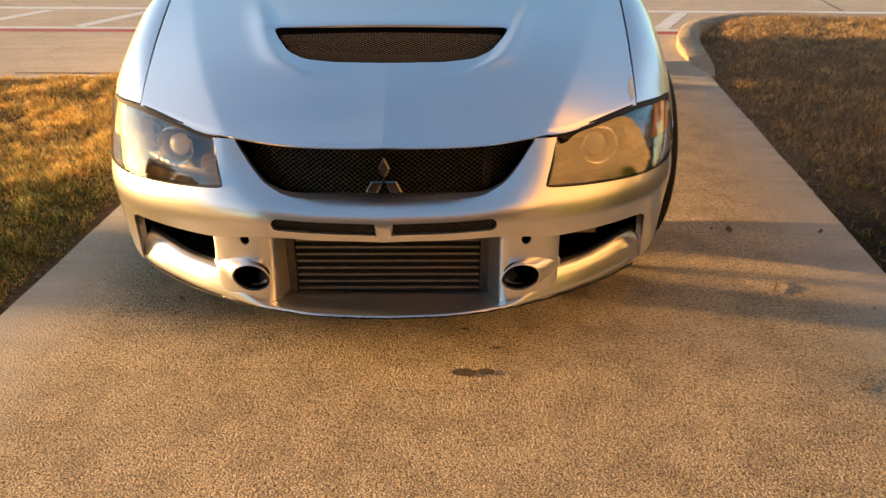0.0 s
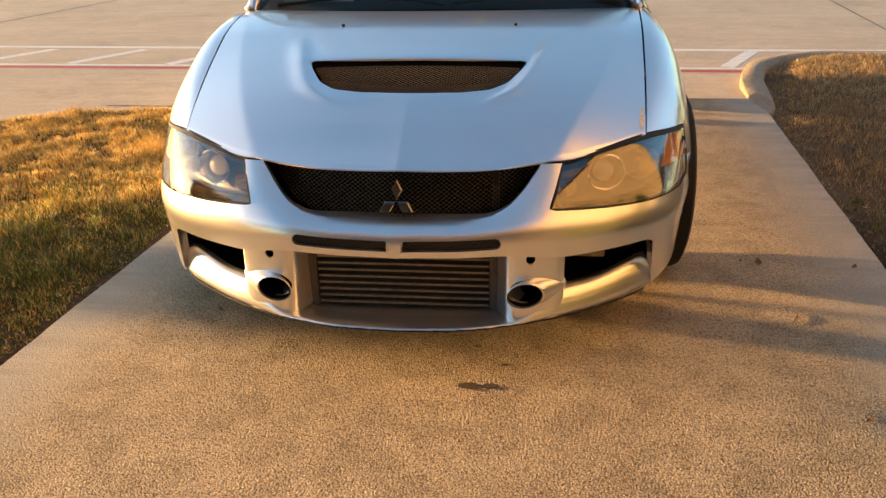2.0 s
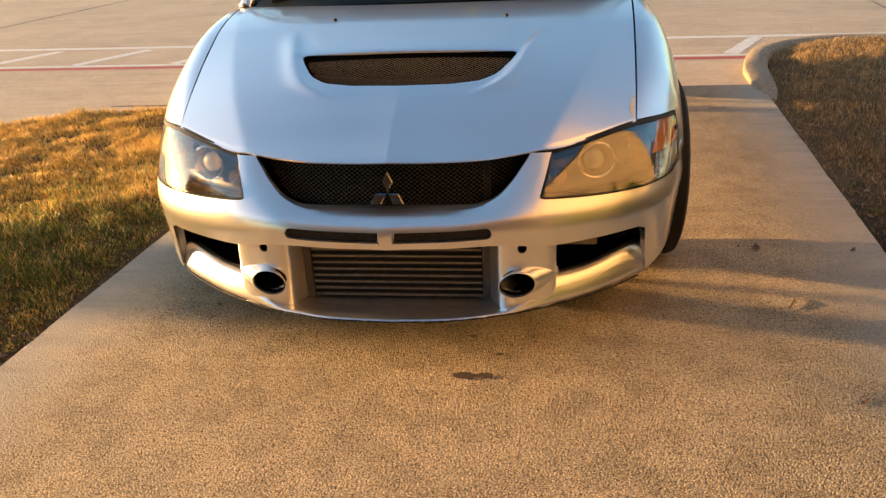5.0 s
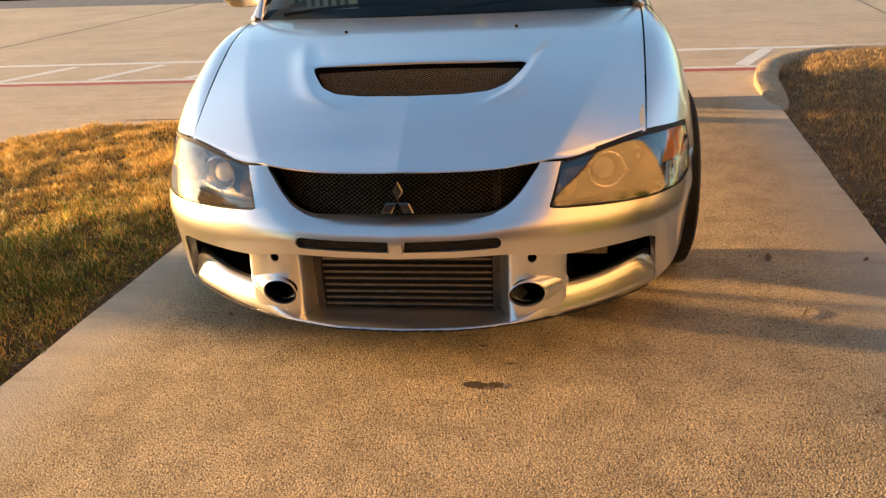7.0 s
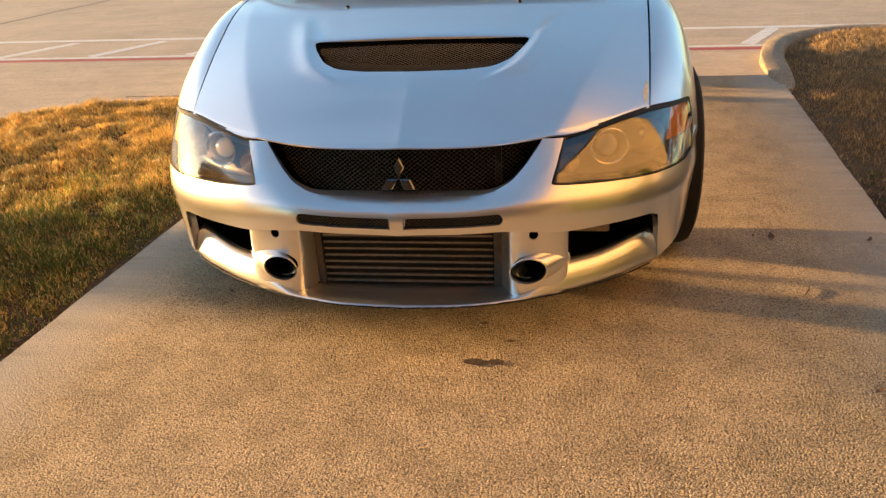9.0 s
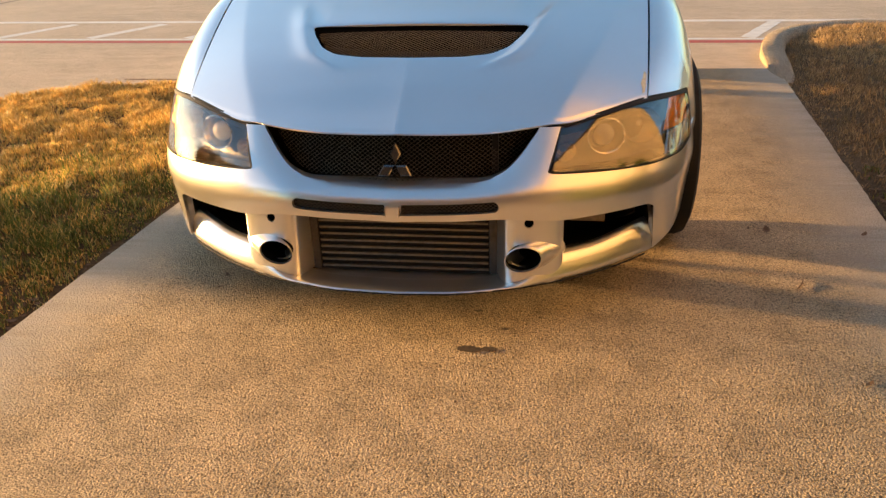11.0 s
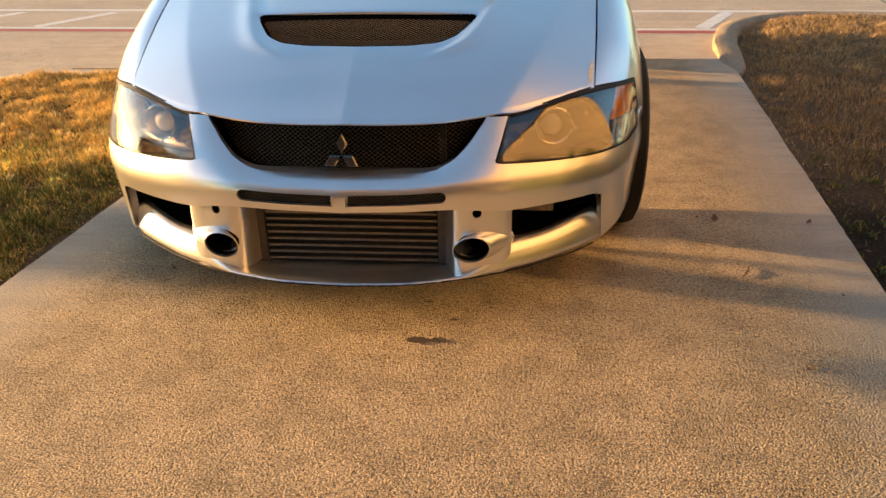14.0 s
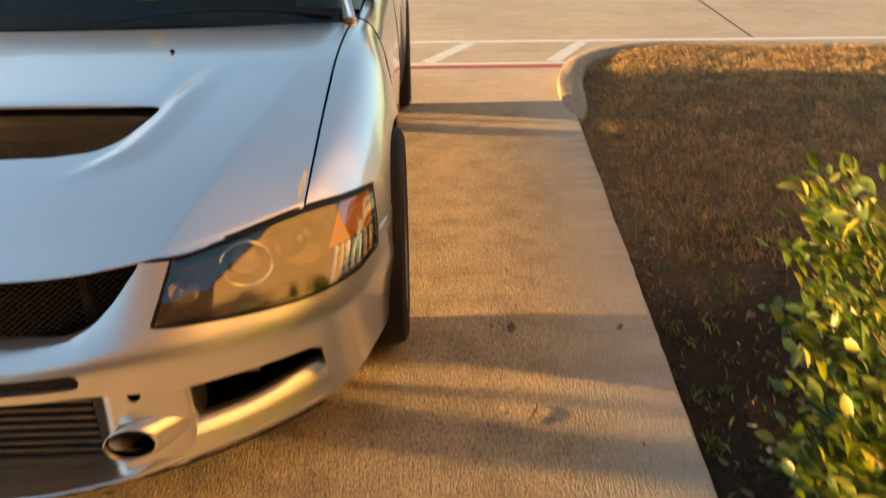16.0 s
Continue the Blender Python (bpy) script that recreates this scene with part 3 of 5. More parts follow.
def hood_z(x, y):
    """Height of the hood's skin."""
    a = abs(x)
    crease = interp([(0.1, 0.395), (0.187, 0.415), (0.26, 0.450), (0.42, 0.517), (0.83, 0.640), (1.15, 0.70), (1.4, 0.72)], y)
    w = 1 - 0.85 * smoothstep(0.35, 1.15, y)
    over = a - crease
    hinge = 0.5 * (over + math.sqrt(over * over + 0.00007))
    drop = 0.265 * hinge * (1 - 0.65 * smoothstep(0.35, 1.15, y))
    z = interp(HOOD_P, y) - 0.08 * a * a * w - drop
    z += 0.0055 * math.exp(-a / 0.07) * smoothstep(0.50, 0.16, y)
    # swells that sweep back and out round the scoop's ends
    if 0.33 < y < 0.84 and a > 0.12:
        side = a - interp(HOLLOW, y) + 0.012
        fade = smoothstep(0.34, 0.44, y) * smoothstep(0.83, 0.62, y)
        z += 0.011 * fade * math.exp(-((side / (0.026 if side < 0 else 0.034)) ** 2))
    # the scoop's trailing edge stands a little proud
    z += 0.006 * smoothstep(0.58, 0.61, y) * smoothstep(0.85, 0.62, y) * smoothstep(0.40, 0.30, a)
    return z


def hood_side(y):
    return interp([(0.30, 0.676), (0.365, 0.681), (0.6, 0.698), (0.9, 0.718), (1.2, 0.738), (1.4, 0.75)], y)


def hood_point(u, v):
    s = 2 * u - 1
    y0 = interp(HOOD_Y, abs(s) * 0.68)
    y1 = 1.09 + 0.10 * s * s
    y = y0 + (y1 - y0) * v**1.15
    x = s * hood_side(y if abs(s) > 0.98 else max(y, 0.365))
    z = hood_z(x, y)
    if v < 0.02:
        z -= 0.0012
    return (x, y, z)


SCOOP = [(-0.343, 0.597), (0.343, 0.597), (0.325, 0.548), (0.285, 0.472), (0.235, 0.432), (0.15, 0.413), (0, 0.405), (-0.15, 0.413), (-0.235, 0.432), (-0.285, 0.472), (-0.325, 0.548)]
scoop_line = rounded(SCOOP, 0.02, 4)
hood_me = carve(finish(grid(170, 120, hood_point), "hood"), [prism(scoop_line, lambda x, y: (x, y, 0.5), (0, 0, 0.6))], 0.005)
hood = part("hood", hood_me, PAINT, car, "silver hood with wide mesh heat vent")


def sunk(x, y, d):
    return (x, y, hood_z(x, y) - d)


bm = bmesh.new()
outer, inner = scoop_line, [(x * 0.945, 0.502 + (y - 0.5) * 0.78) for x, y in scoop_line]
rings = [[bm.verts.new(sunk(x, y, d)) for x, y in ln] for ln, d in (([(x * 0.994, 0.5 + (y - 0.5) * 0.985) for x, y in outer], -0.0005), ([(x * 0.994, 0.5 + (y - 0.5) * 0.985) for x, y in outer], 0.03), (inner, 0.026), (inner, 0.012))]
rings[3] = [bm.verts.new(sunk(x, y, 0.010)) for x, y in [(a * 0.985 + b * 0.015, c * 0.93 + e * 0.07) for (a, c), (b, e) in zip(outer, inner)]]
for a, b in ((0, 1), (1, 2), (0, 3), (3, 2)):
    for i in range(len(outer)):
        k = (i + 1) % len(outer)
        bm.faces.new((rings[a][i], rings[a][k], rings[b][k], rings[b][i]))
part("vent_rim", bm, DARK, hood, "black vent surround")
part("vent_mesh", strands(inner, lambda x, y: sunk(x, y, 0.007 + 0.075 * (0.60 - y)), 0.0088, radians(33), 0.0009), HOODWIRE, hood, "dark expanded metal mesh", smooth=0)
part("vent_duct", grid(20, 8, lambda u, v: (-0.33 + 0.66 * u, 0.40 + 0.21 * v, hood_z(0, 0.40 + 0.21 * v) - 0.075 - 0.02 * math.sin(u * math.pi))), make_plain("heat_shield", (0.014, 0.009, 0.006), 0.6, 0.3, scale=12, vary=0.5), hood, "brownish metal under the vent")
for s in (-1, 1):
    x, y = s * 0.297, 0.883
    z = hood_z(x, y)
    bm = bmesh.new()
    bmesh.ops.create_cone(bm, cap_ends=True, segments=12, radius1=0.0075, radius2=0.005, depth=0.010, matrix=Matrix.Translation((x, y, z + 0.001)))
    box(bm, x - 0.004, x + 0.004, y - 0.008, y + 0.003, z + 0.001, z + 0.007, 0.001)
    part("washer_nozzle", bm, BLACK, hood, "small black washer jet")

# a small pale yellow patch where hood and fender meet
bm = bmesh.new()
vs = [bm.verts.new((x, y, hood_z(x, y) + 0.0012)) for x, y in ((0.668, 0.372), (0.676, 0.380), (0.680, 0.41), (0.684, 0.455), (0.677, 0.460), (0.672, 0.43), (0.665, 0.408), (0.668, 0.388))]
bm.faces.new(vs)
part("pale_patch", bm, make_plain("pale_patch_yellow", (0.75, 0.68, 0.50), 0.6, scale=200, vary=0.3), hood, "small pale patch at the hood's edge")

# --- front bumper: a skin set along the nose's plan, cut by its openings ---
NOSE = [(0.0, 0.030), (0.15, 0.033), (0.28, 0.045), (0.42, 0.078), (0.55, 0.136), (0.66, 0.208), (0.74, 0.287), (0.795, 0.375), (0.828, 0.47), (0.852, 0.56), (0.862, 0.62), (0.865, 0.66)]
cum = [0.0]
for a, b in zip(NOSE, NOSE[1:]):
    cum.append(cum[-1] + math.dist(a, b))
ARC = cum[-1]
NX = [(c, p[0]) for c, p in zip(cum, NOSE)]
NY = [(c, p[1]) for c, p in zip(cum, NOSE)]


def nose(s):
    """Plan point and outward normal at arc length s (signed)."""
    a = abs(s)
    x, y = interp(NX, a), interp(NY, a)
    x1, y1 = interp(NX, min(a + 0.01, ARC)), interp(NY, min(a + 0.01, ARC))
    x0, y0 = interp(NX, max(a - 0.01, 0)), interp(NY, max(a - 0.01, 0))
    if a < 0.01:
        x0, y0 = -x1, y1
    d = Vector((x1 - x0, y1 - y0)).normalized()
    sg = 1 if s >= 0 else -1
    return sg * x, y, sg * d.y, -d.x


LEAN_BACK = [(0, 4.4), (0.15, 3.8), (0.24, 2.3), (0.3, 1.35), (0.36, 0.92), (0.42, 0.72), (0.6, 0.5), (0.78, 0.16), (0.86, 0.03)]


def skin(s, z):
    """A point of the bumper's outer skin at arc length s and height z."""
    x, y, nx, ny = nose(s)
    over = z - 0.440
    h = 0.5 * (over + math.sqrt(over * over + 0.00025))
    d = -interp(LEAN_BACK, abs(x)) * h
    under = 0.345 - z
    d -= 0.10 * max(0.0, under) * (1 if abs(x) > 0.6 else 0.6)
    # slight crown of the bar and a keel at the middle
    d += 0.006 * math.exp(-(((z - 0.40) / 0.04) ** 2)) + 0.004 * max(0.0, 1 - abs(x) / 0.10) ** 2
    return (x + nx * d, y + ny * d, z)


def skin_at_x(x, z):
    """The skin's y and normal offset found at a given x."""
    lo, hi = 0.0, ARC
    for _ in range(18):
        m = (lo + hi) / 2
        if abs(skin(m, z)[0]) < abs(x):
            lo = m
        else:
            hi = m
    return skin(math.copysign(lo, x), z)


skin_me = finish(grid(150, 110, lambda u, v: skin((2 * u - 1) * ARC, 0.165 + 0.419 * v)), "skin")


def depth_cut(outline, y0=-0.4, y1=1.2):
    return prism(outline, lambda x, z: (x, y0, z), (0, y1 - y0, 0))


def mirrored(right):
    """A closed outline from its right half, listed from the centre's top down to its low end."""
    return right + [(-x, z) for x, z in right[::-1]]


GRILLE = [(0.0, 0.449), (0.15, 0.452), (0.24, 0.461), (0.295, 0.483), (0.335, 0.518), (0.362, 0.552), (0.388, 0.592), (0.40, 0.66)]
UNDER = [(0.0, 0.361), (0.15, 0.363), (0.29, 0.368), (0.45, 0.352), (0.60, 0.351), (0.685, 0.348), (0.709, 0.336), (0.717, 0.29), (0.724, 0.21), (0.728, 0.10)]
LAMP = [(0.409, 0.477), (0.55, 0.468), (0.70, 0.460), (0.79, 0.460), (0.822, 0.468), (0.832, 0.505), (0.95, 0.515), (0.95, 0.70), (0.475, 0.70), (0.440, 0.583)]
CORNER = [(0.70, 0.165), (0.725, 0.185), (0.80, 0.206), (0.90, 0.235), (0.90, 0.1), (0.70, 0.1)]


def dense(knots, n=40):
    """The knots' smooth curve, finely divided."""
    return [(knots[0][0] + (knots[-1][0] - knots[0][0]) * i / n, interp(knots, knots[0][0] + (knots[-1][0] - knots[0][0]) * i / n)) for i in range(n + 1)]


def slot(x0, x1, zc, h):
    """A vent slot that dips slightly, round at its outer end."""
    pts = []
    for i in range(7):
        x = x1 - h + h * math.sin(i / 6 * math.pi)
        pts.append((x, zc(x1 - h) + h * math.cos(i / 6 * math.pi)))
    lower = [(x1 - h - (x1 - h - x0) * i / 8, zc(x1 - h - (x1 - h - x0) * i / 8) - h) for i in range(1, 9)]
    upper = [(x0 + 0.004 + (x1 - h - x0 - 0.004) * i / 8, zc(x0 + (x1 - h - x0) * i / 8) + h) for i in range(8)]
    return pts + lower + upper


def slot_z(x):
    return 0.394 + 0.010 * (x / 0.28) ** 2


SLOT = slot(0.019, 0.283, slot_z, 0.0150)
cutters = [depth_cut(mirrored(dense(GRILLE))), depth_cut(mirrored(dense(UNDER))), depth_cut(rounded(LAMP, 0.015, 3)), depth_cut([(-x, z) for x, z in rounded(LAMP, 0.015, 3)])]
cutters += [depth_cut(CORNER), depth_cut([(-x, z) for x, z in CORNER]), depth_cut(SLOT), depth_cut([(-x, z) for x, z in SLOT])]
bumper = part("front_bumper", carve(skin_me, cutters, 0.012, 32), PAINT, car, "silver front bumper with scuffed lower edge")

# mesh and rims in the two slots
for s in (-1, 1):
    line = [(s * x, z) for x, z in SLOT]
    part("slot_mesh", strands(line, lambda x, z: (x, skin_at_x(x, z)[1] + 0.014, z), 0.0075, radians(35), 0.0010), WIRE, bumper, "fine dark mesh", smooth=0)
    # near-black sheet stands in for the shade inside the slot
    part("slot_back", grid(10, 2, lambda u, v: (s * (0.01 + 0.28 * u), skin_at_x(0.01 + 0.28 * u, 0.40)[1] + 0.035, 0.37 + 0.06 * v)), DARK, bumper)
    bm = boxed(min(s * 0.0175, s * 0.0200), max(s * 0.0175, s * 0.0200), 0.0165, 0.030, 0.3795, 0.4085, bevel=0.0008)
    part("slot_trim", bm, CHROME, bumper, "bright trim at slot end")

# curled lower edge of the bar, running the full width behind the skin
bm = grid(60, 3, lambda u, v: (lambda p, x: (p[0] * (1 - 0.02 * v), p[1] + 0.013 + 0.05 * v, interp(UNDER, min(abs(p[0]), 0.70)) + 0.004 + 0.004 * v))(skin_at_x((2 * u - 1) * 0.70, 0.36), 0))
part("bar_return", bm, PAINT, bumper)

# --- lower lip with the mouth's floor and the two side shelves ---
LIP = [(0.0, -0.010), (0.15, 0.000), (0.30, 0.038), (0.45, 0.103), (0.58, 0.186), (0.67, 0.254), (0.718, 0.302), (0.735, 0.33)]


def lip_point(u, v):
    x = (2 * u - 1) * 0.735
    a = abs(x)
    y = interp(LIP, a)
    w = smoothstep(0.31, 0.45, a)
    mouth = [(0.10, 0.158), (0.012, 0.157), (0.0, 0.1575), (-0.0015, 0.160), (-0.001, 0.1635), (0.003, 0.166), (0.03, 0.165), (0.08, 0.159), (0.20, 0.148)]
    wing = [(0.09, 0.162), (0.012, 0.160), (0.001, 0.165), (-0.003, 0.178), (0.003, 0.196), (0.012, 0.214), (0.026, 0.230), (0.042, 0.239), (0.062, 0.237)]
    prof = [(a0 * (1 - w) + b0 * w, a1 * (1 - w) + b1 * w) for (a0, a1), (b0, b1) in zip(mouth, wing)]
    k = v * (len(prof) - 1)
    i = min(int(k), len(prof) - 2)
    f = k - i
    dy, z = prof[i][0] * (1 - f) + prof[i + 1][0] * f, prof[i][1] * (1 - f) + prof[i + 1][1] * f
    z += (0.010 + 0.018 * max(0.0, 2 * v - 1)) * smoothstep(0.52, 0.70, a)
    return (x, y + dy, z)


part("lower_lip", grid(110, 24, lip_point), PAINT, bumper, "silver lower lip with chipped edge", smooth=60)

# scuffed black edge along the lip's foot
for s in (-1, 1):
    edge = [Vector((s * x, interp(LIP, x) - 0.0005 + 0.0012 * noise.noise((x * 40, s, 0)), 0.1602 + 0.010 * smoothstep(0.55, 0.735, x) + 0.0015 * noise.noise((x * 25, s, 3)))) for x in np.linspace(0.0, 0.70, 60)]
    part("lip_edge", tube(edge, [0.0026 + 0.0012 * noise.noise((p.x * 60, 7, 0)) for p in edge], 6), BLACK, bumper, "scuffed black foot of the lip")

# --- the posts beside the mouth, each with an oval duct and a round hole ---
for s in (-1, 1):
    def post(u, v, s=s):
        z = 0.162 + 0.238 * v
        knots = [(0, (0.262, 0.165)), (0.25, (0.288, 0.095)), (0.33, (0.302, 0.074)), (0.42, (0.325, 0.066)), (0.7, (0.40, 0.080)), (0.85, (0.448, 0.105)), (0.90, (0.457, 0.120)), (1.0, (0.459, 0.22))]
        x = interp([(k, p[0]) for k, p in knots], u)
        y = interp([(k, p[1]) for k, p in knots], u)
        return (s * x, y + 0.010 * v, z)

    hole = [(s * (0.363 + 0.0125 * math.cos(k * math.tau / 20)), 0.3445 + 0.0135 * math.sin(k * math.tau / 20)) for k in range(20)]
    oval = [(s * 0.355 + 0.045 * math.cos(k * math.tau / 32), 0.252 + 0.034 * math.sin(k * math.tau / 32)) for k in range(32)]
    pm = carve(finish(grid(48, 16, post), "post"), [depth_cut(hole), depth_cut(oval, -0.1, 0.14)], 0.006)
    part("duct_post", pm, PAINT, bumper, "silver post beside the intercooler")
    # black disc paints the shade inside the round hole
    bm = bmesh.new()
    bmesh.ops.create_cone(bm, cap_ends=True, segments=16, radius1=0.0135, radius2=0.0135, depth=0.02, matrix=Matrix.Translation((s * 0.363, 0.110, 0.3445)) @ Matrix.Rotation(radians(90), 4, "X"))
    part("hole_shade_disc", bm, DARK, bumper, "black disc painting the shade of the round hole")
    # the duct: a fairing that swells out of the post, a rolled lip, and a bore with its shade painted near black
    prof = [(0.400, 0.125, 0.250, 0.064, 0.041), (0.386, 0.098, 0.250, 0.061, 0.041), (0.370, 0.075, 0.2495, 0.0572, 0.0408), (0.357, 0.058, 0.2495, 0.0542, 0.0402), (0.350, 0.047, 0.2495, 0.0520, 0.0392), (0.349, 0.045, 0.2495, 0.0488, 0.0362), (0.350, 0.053, 0.250, 0.0470, 0.0345)]

    def duct(u, v, s=s, prof=prof):
        k = v * (len(prof) - 1)
        i = min(int(k), len(prof) - 2)
        f = k - i
        cx, cy, cz, rx, rz = [a * (1 - f) + b * f for a, b in zip(prof[i], prof[i + 1])]
        a = u * math.tau
        tilt = 0.09
        dx, dz = rx * math.cos(a), rz * math.sin(a)
        return (s * (cx + dx * math.cos(tilt) - dz * math.sin(tilt)), cy + 0.10 * dx, cz + dx * math.sin(tilt) + dz * math.cos(tilt))

    part("duct_fairing", grid(40, 18, duct, close_u=True), PAINT, bumper, "oval silver brake duct", smooth=60)
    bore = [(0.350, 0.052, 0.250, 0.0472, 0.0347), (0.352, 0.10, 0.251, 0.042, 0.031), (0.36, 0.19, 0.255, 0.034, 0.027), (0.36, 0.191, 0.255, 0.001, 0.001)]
    part("duct_bore", grid(32, 12, lambda u, v: duct(u, v, s, bore), close_u=True), DARK, bumper, "inside of the duct, its shade painted near black", smooth=60)

# near-black sheets paint the shade inside the side openings; a bare metal cooler pack glints in one of them
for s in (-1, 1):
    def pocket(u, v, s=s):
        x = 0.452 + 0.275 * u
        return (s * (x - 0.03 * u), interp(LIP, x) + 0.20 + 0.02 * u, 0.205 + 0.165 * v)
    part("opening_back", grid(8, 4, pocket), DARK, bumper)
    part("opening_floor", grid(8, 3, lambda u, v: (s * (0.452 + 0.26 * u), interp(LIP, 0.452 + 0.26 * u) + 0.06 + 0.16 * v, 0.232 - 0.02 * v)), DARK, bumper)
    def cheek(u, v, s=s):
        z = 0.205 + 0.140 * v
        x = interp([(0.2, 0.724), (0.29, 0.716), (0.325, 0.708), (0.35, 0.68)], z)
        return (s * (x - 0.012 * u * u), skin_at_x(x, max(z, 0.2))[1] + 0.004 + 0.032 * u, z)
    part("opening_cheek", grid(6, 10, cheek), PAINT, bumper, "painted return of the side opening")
    part("opening_side", grid(6, 10, lambda u, v: (lambda p: (p[0] - s * 0.03 * u, p[1] + 0.09 * u, p[2]))(cheek(1.0, v, s))), DARK, bumper, "near-black inner side of the side opening")
part("oil_cooler", boxed(0.475, 0.575, 0.235, 0.25, 0.288, 0.345, bevel=0.004), ALLOY, car, "small bare alloy cooler behind the bumper opening")

# --- grille: mesh, badge and a near-black sheet for the shade behind ---
grille_line = [(x * 0.995, z) for x, z in mirrored([(0.0, 0.439), (0.15, 0.442), (0.25, 0.452), (0.305, 0.474), (0.345, 0.515), (0.372, 0.552), (0.395, 0.592)])]


def grille_y(x, z):
    return 0.112 + 0.45 * (z - 0.455) + 0.62 * x * x


grille = part("grille", strands(grille_line, lambda x, z: (x, grille_y(x, z), z), 0.0088, radians(35), 0.0007), WIRE, car, "dark expanded metal grille mesh", smooth=0)
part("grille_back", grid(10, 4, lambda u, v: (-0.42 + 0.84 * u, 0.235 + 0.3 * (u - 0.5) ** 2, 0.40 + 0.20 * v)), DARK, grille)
part("grille_brace", boxed(0.255, 0.273, 0.185, 0.2, 0.45, 0.58, bevel=0.002), BLACK, grille)


def diamond(cx, cz, ang, long, short):
    """One faceted lozenge of the badge, its long axis turned by ang."""
    bm = bmesh.new()
    ring = []
    for k, (a, b) in enumerate(((long / 2, 0), (0, short / 2), (-long / 2, 0), (0, -short / 2))):
        x, z = a * math.cos(ang) - b * math.sin(ang), a * math.sin(ang) + b * math.cos(ang)
        ring.append((cx + x, cz + z))
    def at(p, k, dy):
        x, z = cx + (p[0] - cx) * k, cz + (p[1] - cz) * k
        return bm.verts.new((x, 0.082 + 0.45 * (z - 0.470) + dy, z))
    low, mid, top = [at(p, 1, 0.008) for p in ring], [at(p, 1, 0.0) for p in ring], [at(p, 0.78, -0.004) for p in ring]
    for a, b in ((low, mid), (mid, top)):
        for i in range(4):
            k = (i + 1) % 4
            bm.faces.new((a[i], a[k], b[k], b[i]))
    bm.faces.new(top)
    return bm


badge = thing("badge", "", "", (0, 0.1, 0.5))
badge.parent, badge.matrix_parent_inverse = car, car.matrix_basis.inverted()
for key in ("label", "category"):
    if key in badge:
        del badge[key]
tagged(badge, "plain metal badge of three lozenges")
bpy.context.view_layer.update()
L, S = 0.0530, 0.0306
for ang in (90, 210, 330):
    a = radians(ang)
    part("lozenge", diamond(0.0275 * math.cos(a), 0.4995 + 0.0275 * math.sin(a), a, L, S), BADGE, badge, smooth=0)

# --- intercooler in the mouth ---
cooler = part("intercooler", boxed(-0.252, 0.252, 0.150, 0.20, 0.140, 0.345, bevel=0.003), SHADEDFINS, car, "bare alloy intercooler, shade between its flat horizontal tubes painted near black")
for k in range(9):
    z = 0.166 + 0.0207 * k
    part("cooler_tube", boxed(-0.247, 0.247, 0.143, 0.155, z - 0.0036, z + 0.0036, bevel=0.0015), ALLOY, cooler)
for s in (-1, 1):
    part("end_tank", boxed(min(s * 0.249, s * 0.285), max(s * 0.249, s * 0.285), 0.140, 0.22, 0.140, 0.35, bevel=0.006), TANK, cooler, "dull grey end tank")
# near-black sheet paints the deep shade behind the intercooler
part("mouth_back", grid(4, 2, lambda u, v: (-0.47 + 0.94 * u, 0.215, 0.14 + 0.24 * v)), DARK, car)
part("mouth_roof", grid(8, 2, lambda u, v: (-0.30 + 0.60 * u, 0.085 + 0.13 * v, 0.374)), BLACK, car)

# --- headlights ---
TOP_EDGE = [(0.0, (0.440, 0.202, 0.580)), (0.30, (0.540, 0.258, 0.598)), (0.62, (0.682, 0.368, 0.615)), (0.82, (0.765, 0.458, 0.607)), (1.0, (0.818, 0.548, 0.597))]


def lens_edge(u, low):
    if low:
        x = 0.413 + 0.415 * u
        if x <= 0.80:
            p = skin_at_x(x, 0.468)
            z = interp([(0.41, 0.480), (0.55, 0.471), (0.70, 0.463), (0.79, 0.463), (0.83, 0.472)], x)
            return Vector((x, skin_at_x(x, z)[1], z))
        z = interp([(0.79, 0.463), (0.83, 0.472)], x)
        return Vector((x, interp([(0.80, skin_at_x(0.80, 0.468)[1]), (0.83, 0.478)], x), z))
    return Vector([interp([(k, p[i]) for k, p in TOP_EDGE], u) for i in range(3)])


def lens(u, v, s, inset=0.0):
    a, b = lens_edge(u, True), lens_edge(u, False)
    p = a.lerp(b, v)
    bulge = 0.013 * math.sin(v * math.pi) ** 0.8 * (0.4 + 0.6 * math.sin(min(1, u * 1.15 + 0.05) * math.pi))
    n = Vector((0.45 + 0.4 * u, -0.8, 0.35)).normalized()
    p = p + n * (bulge - inset)
    return Vector((s * p.x, p.y, p.z))


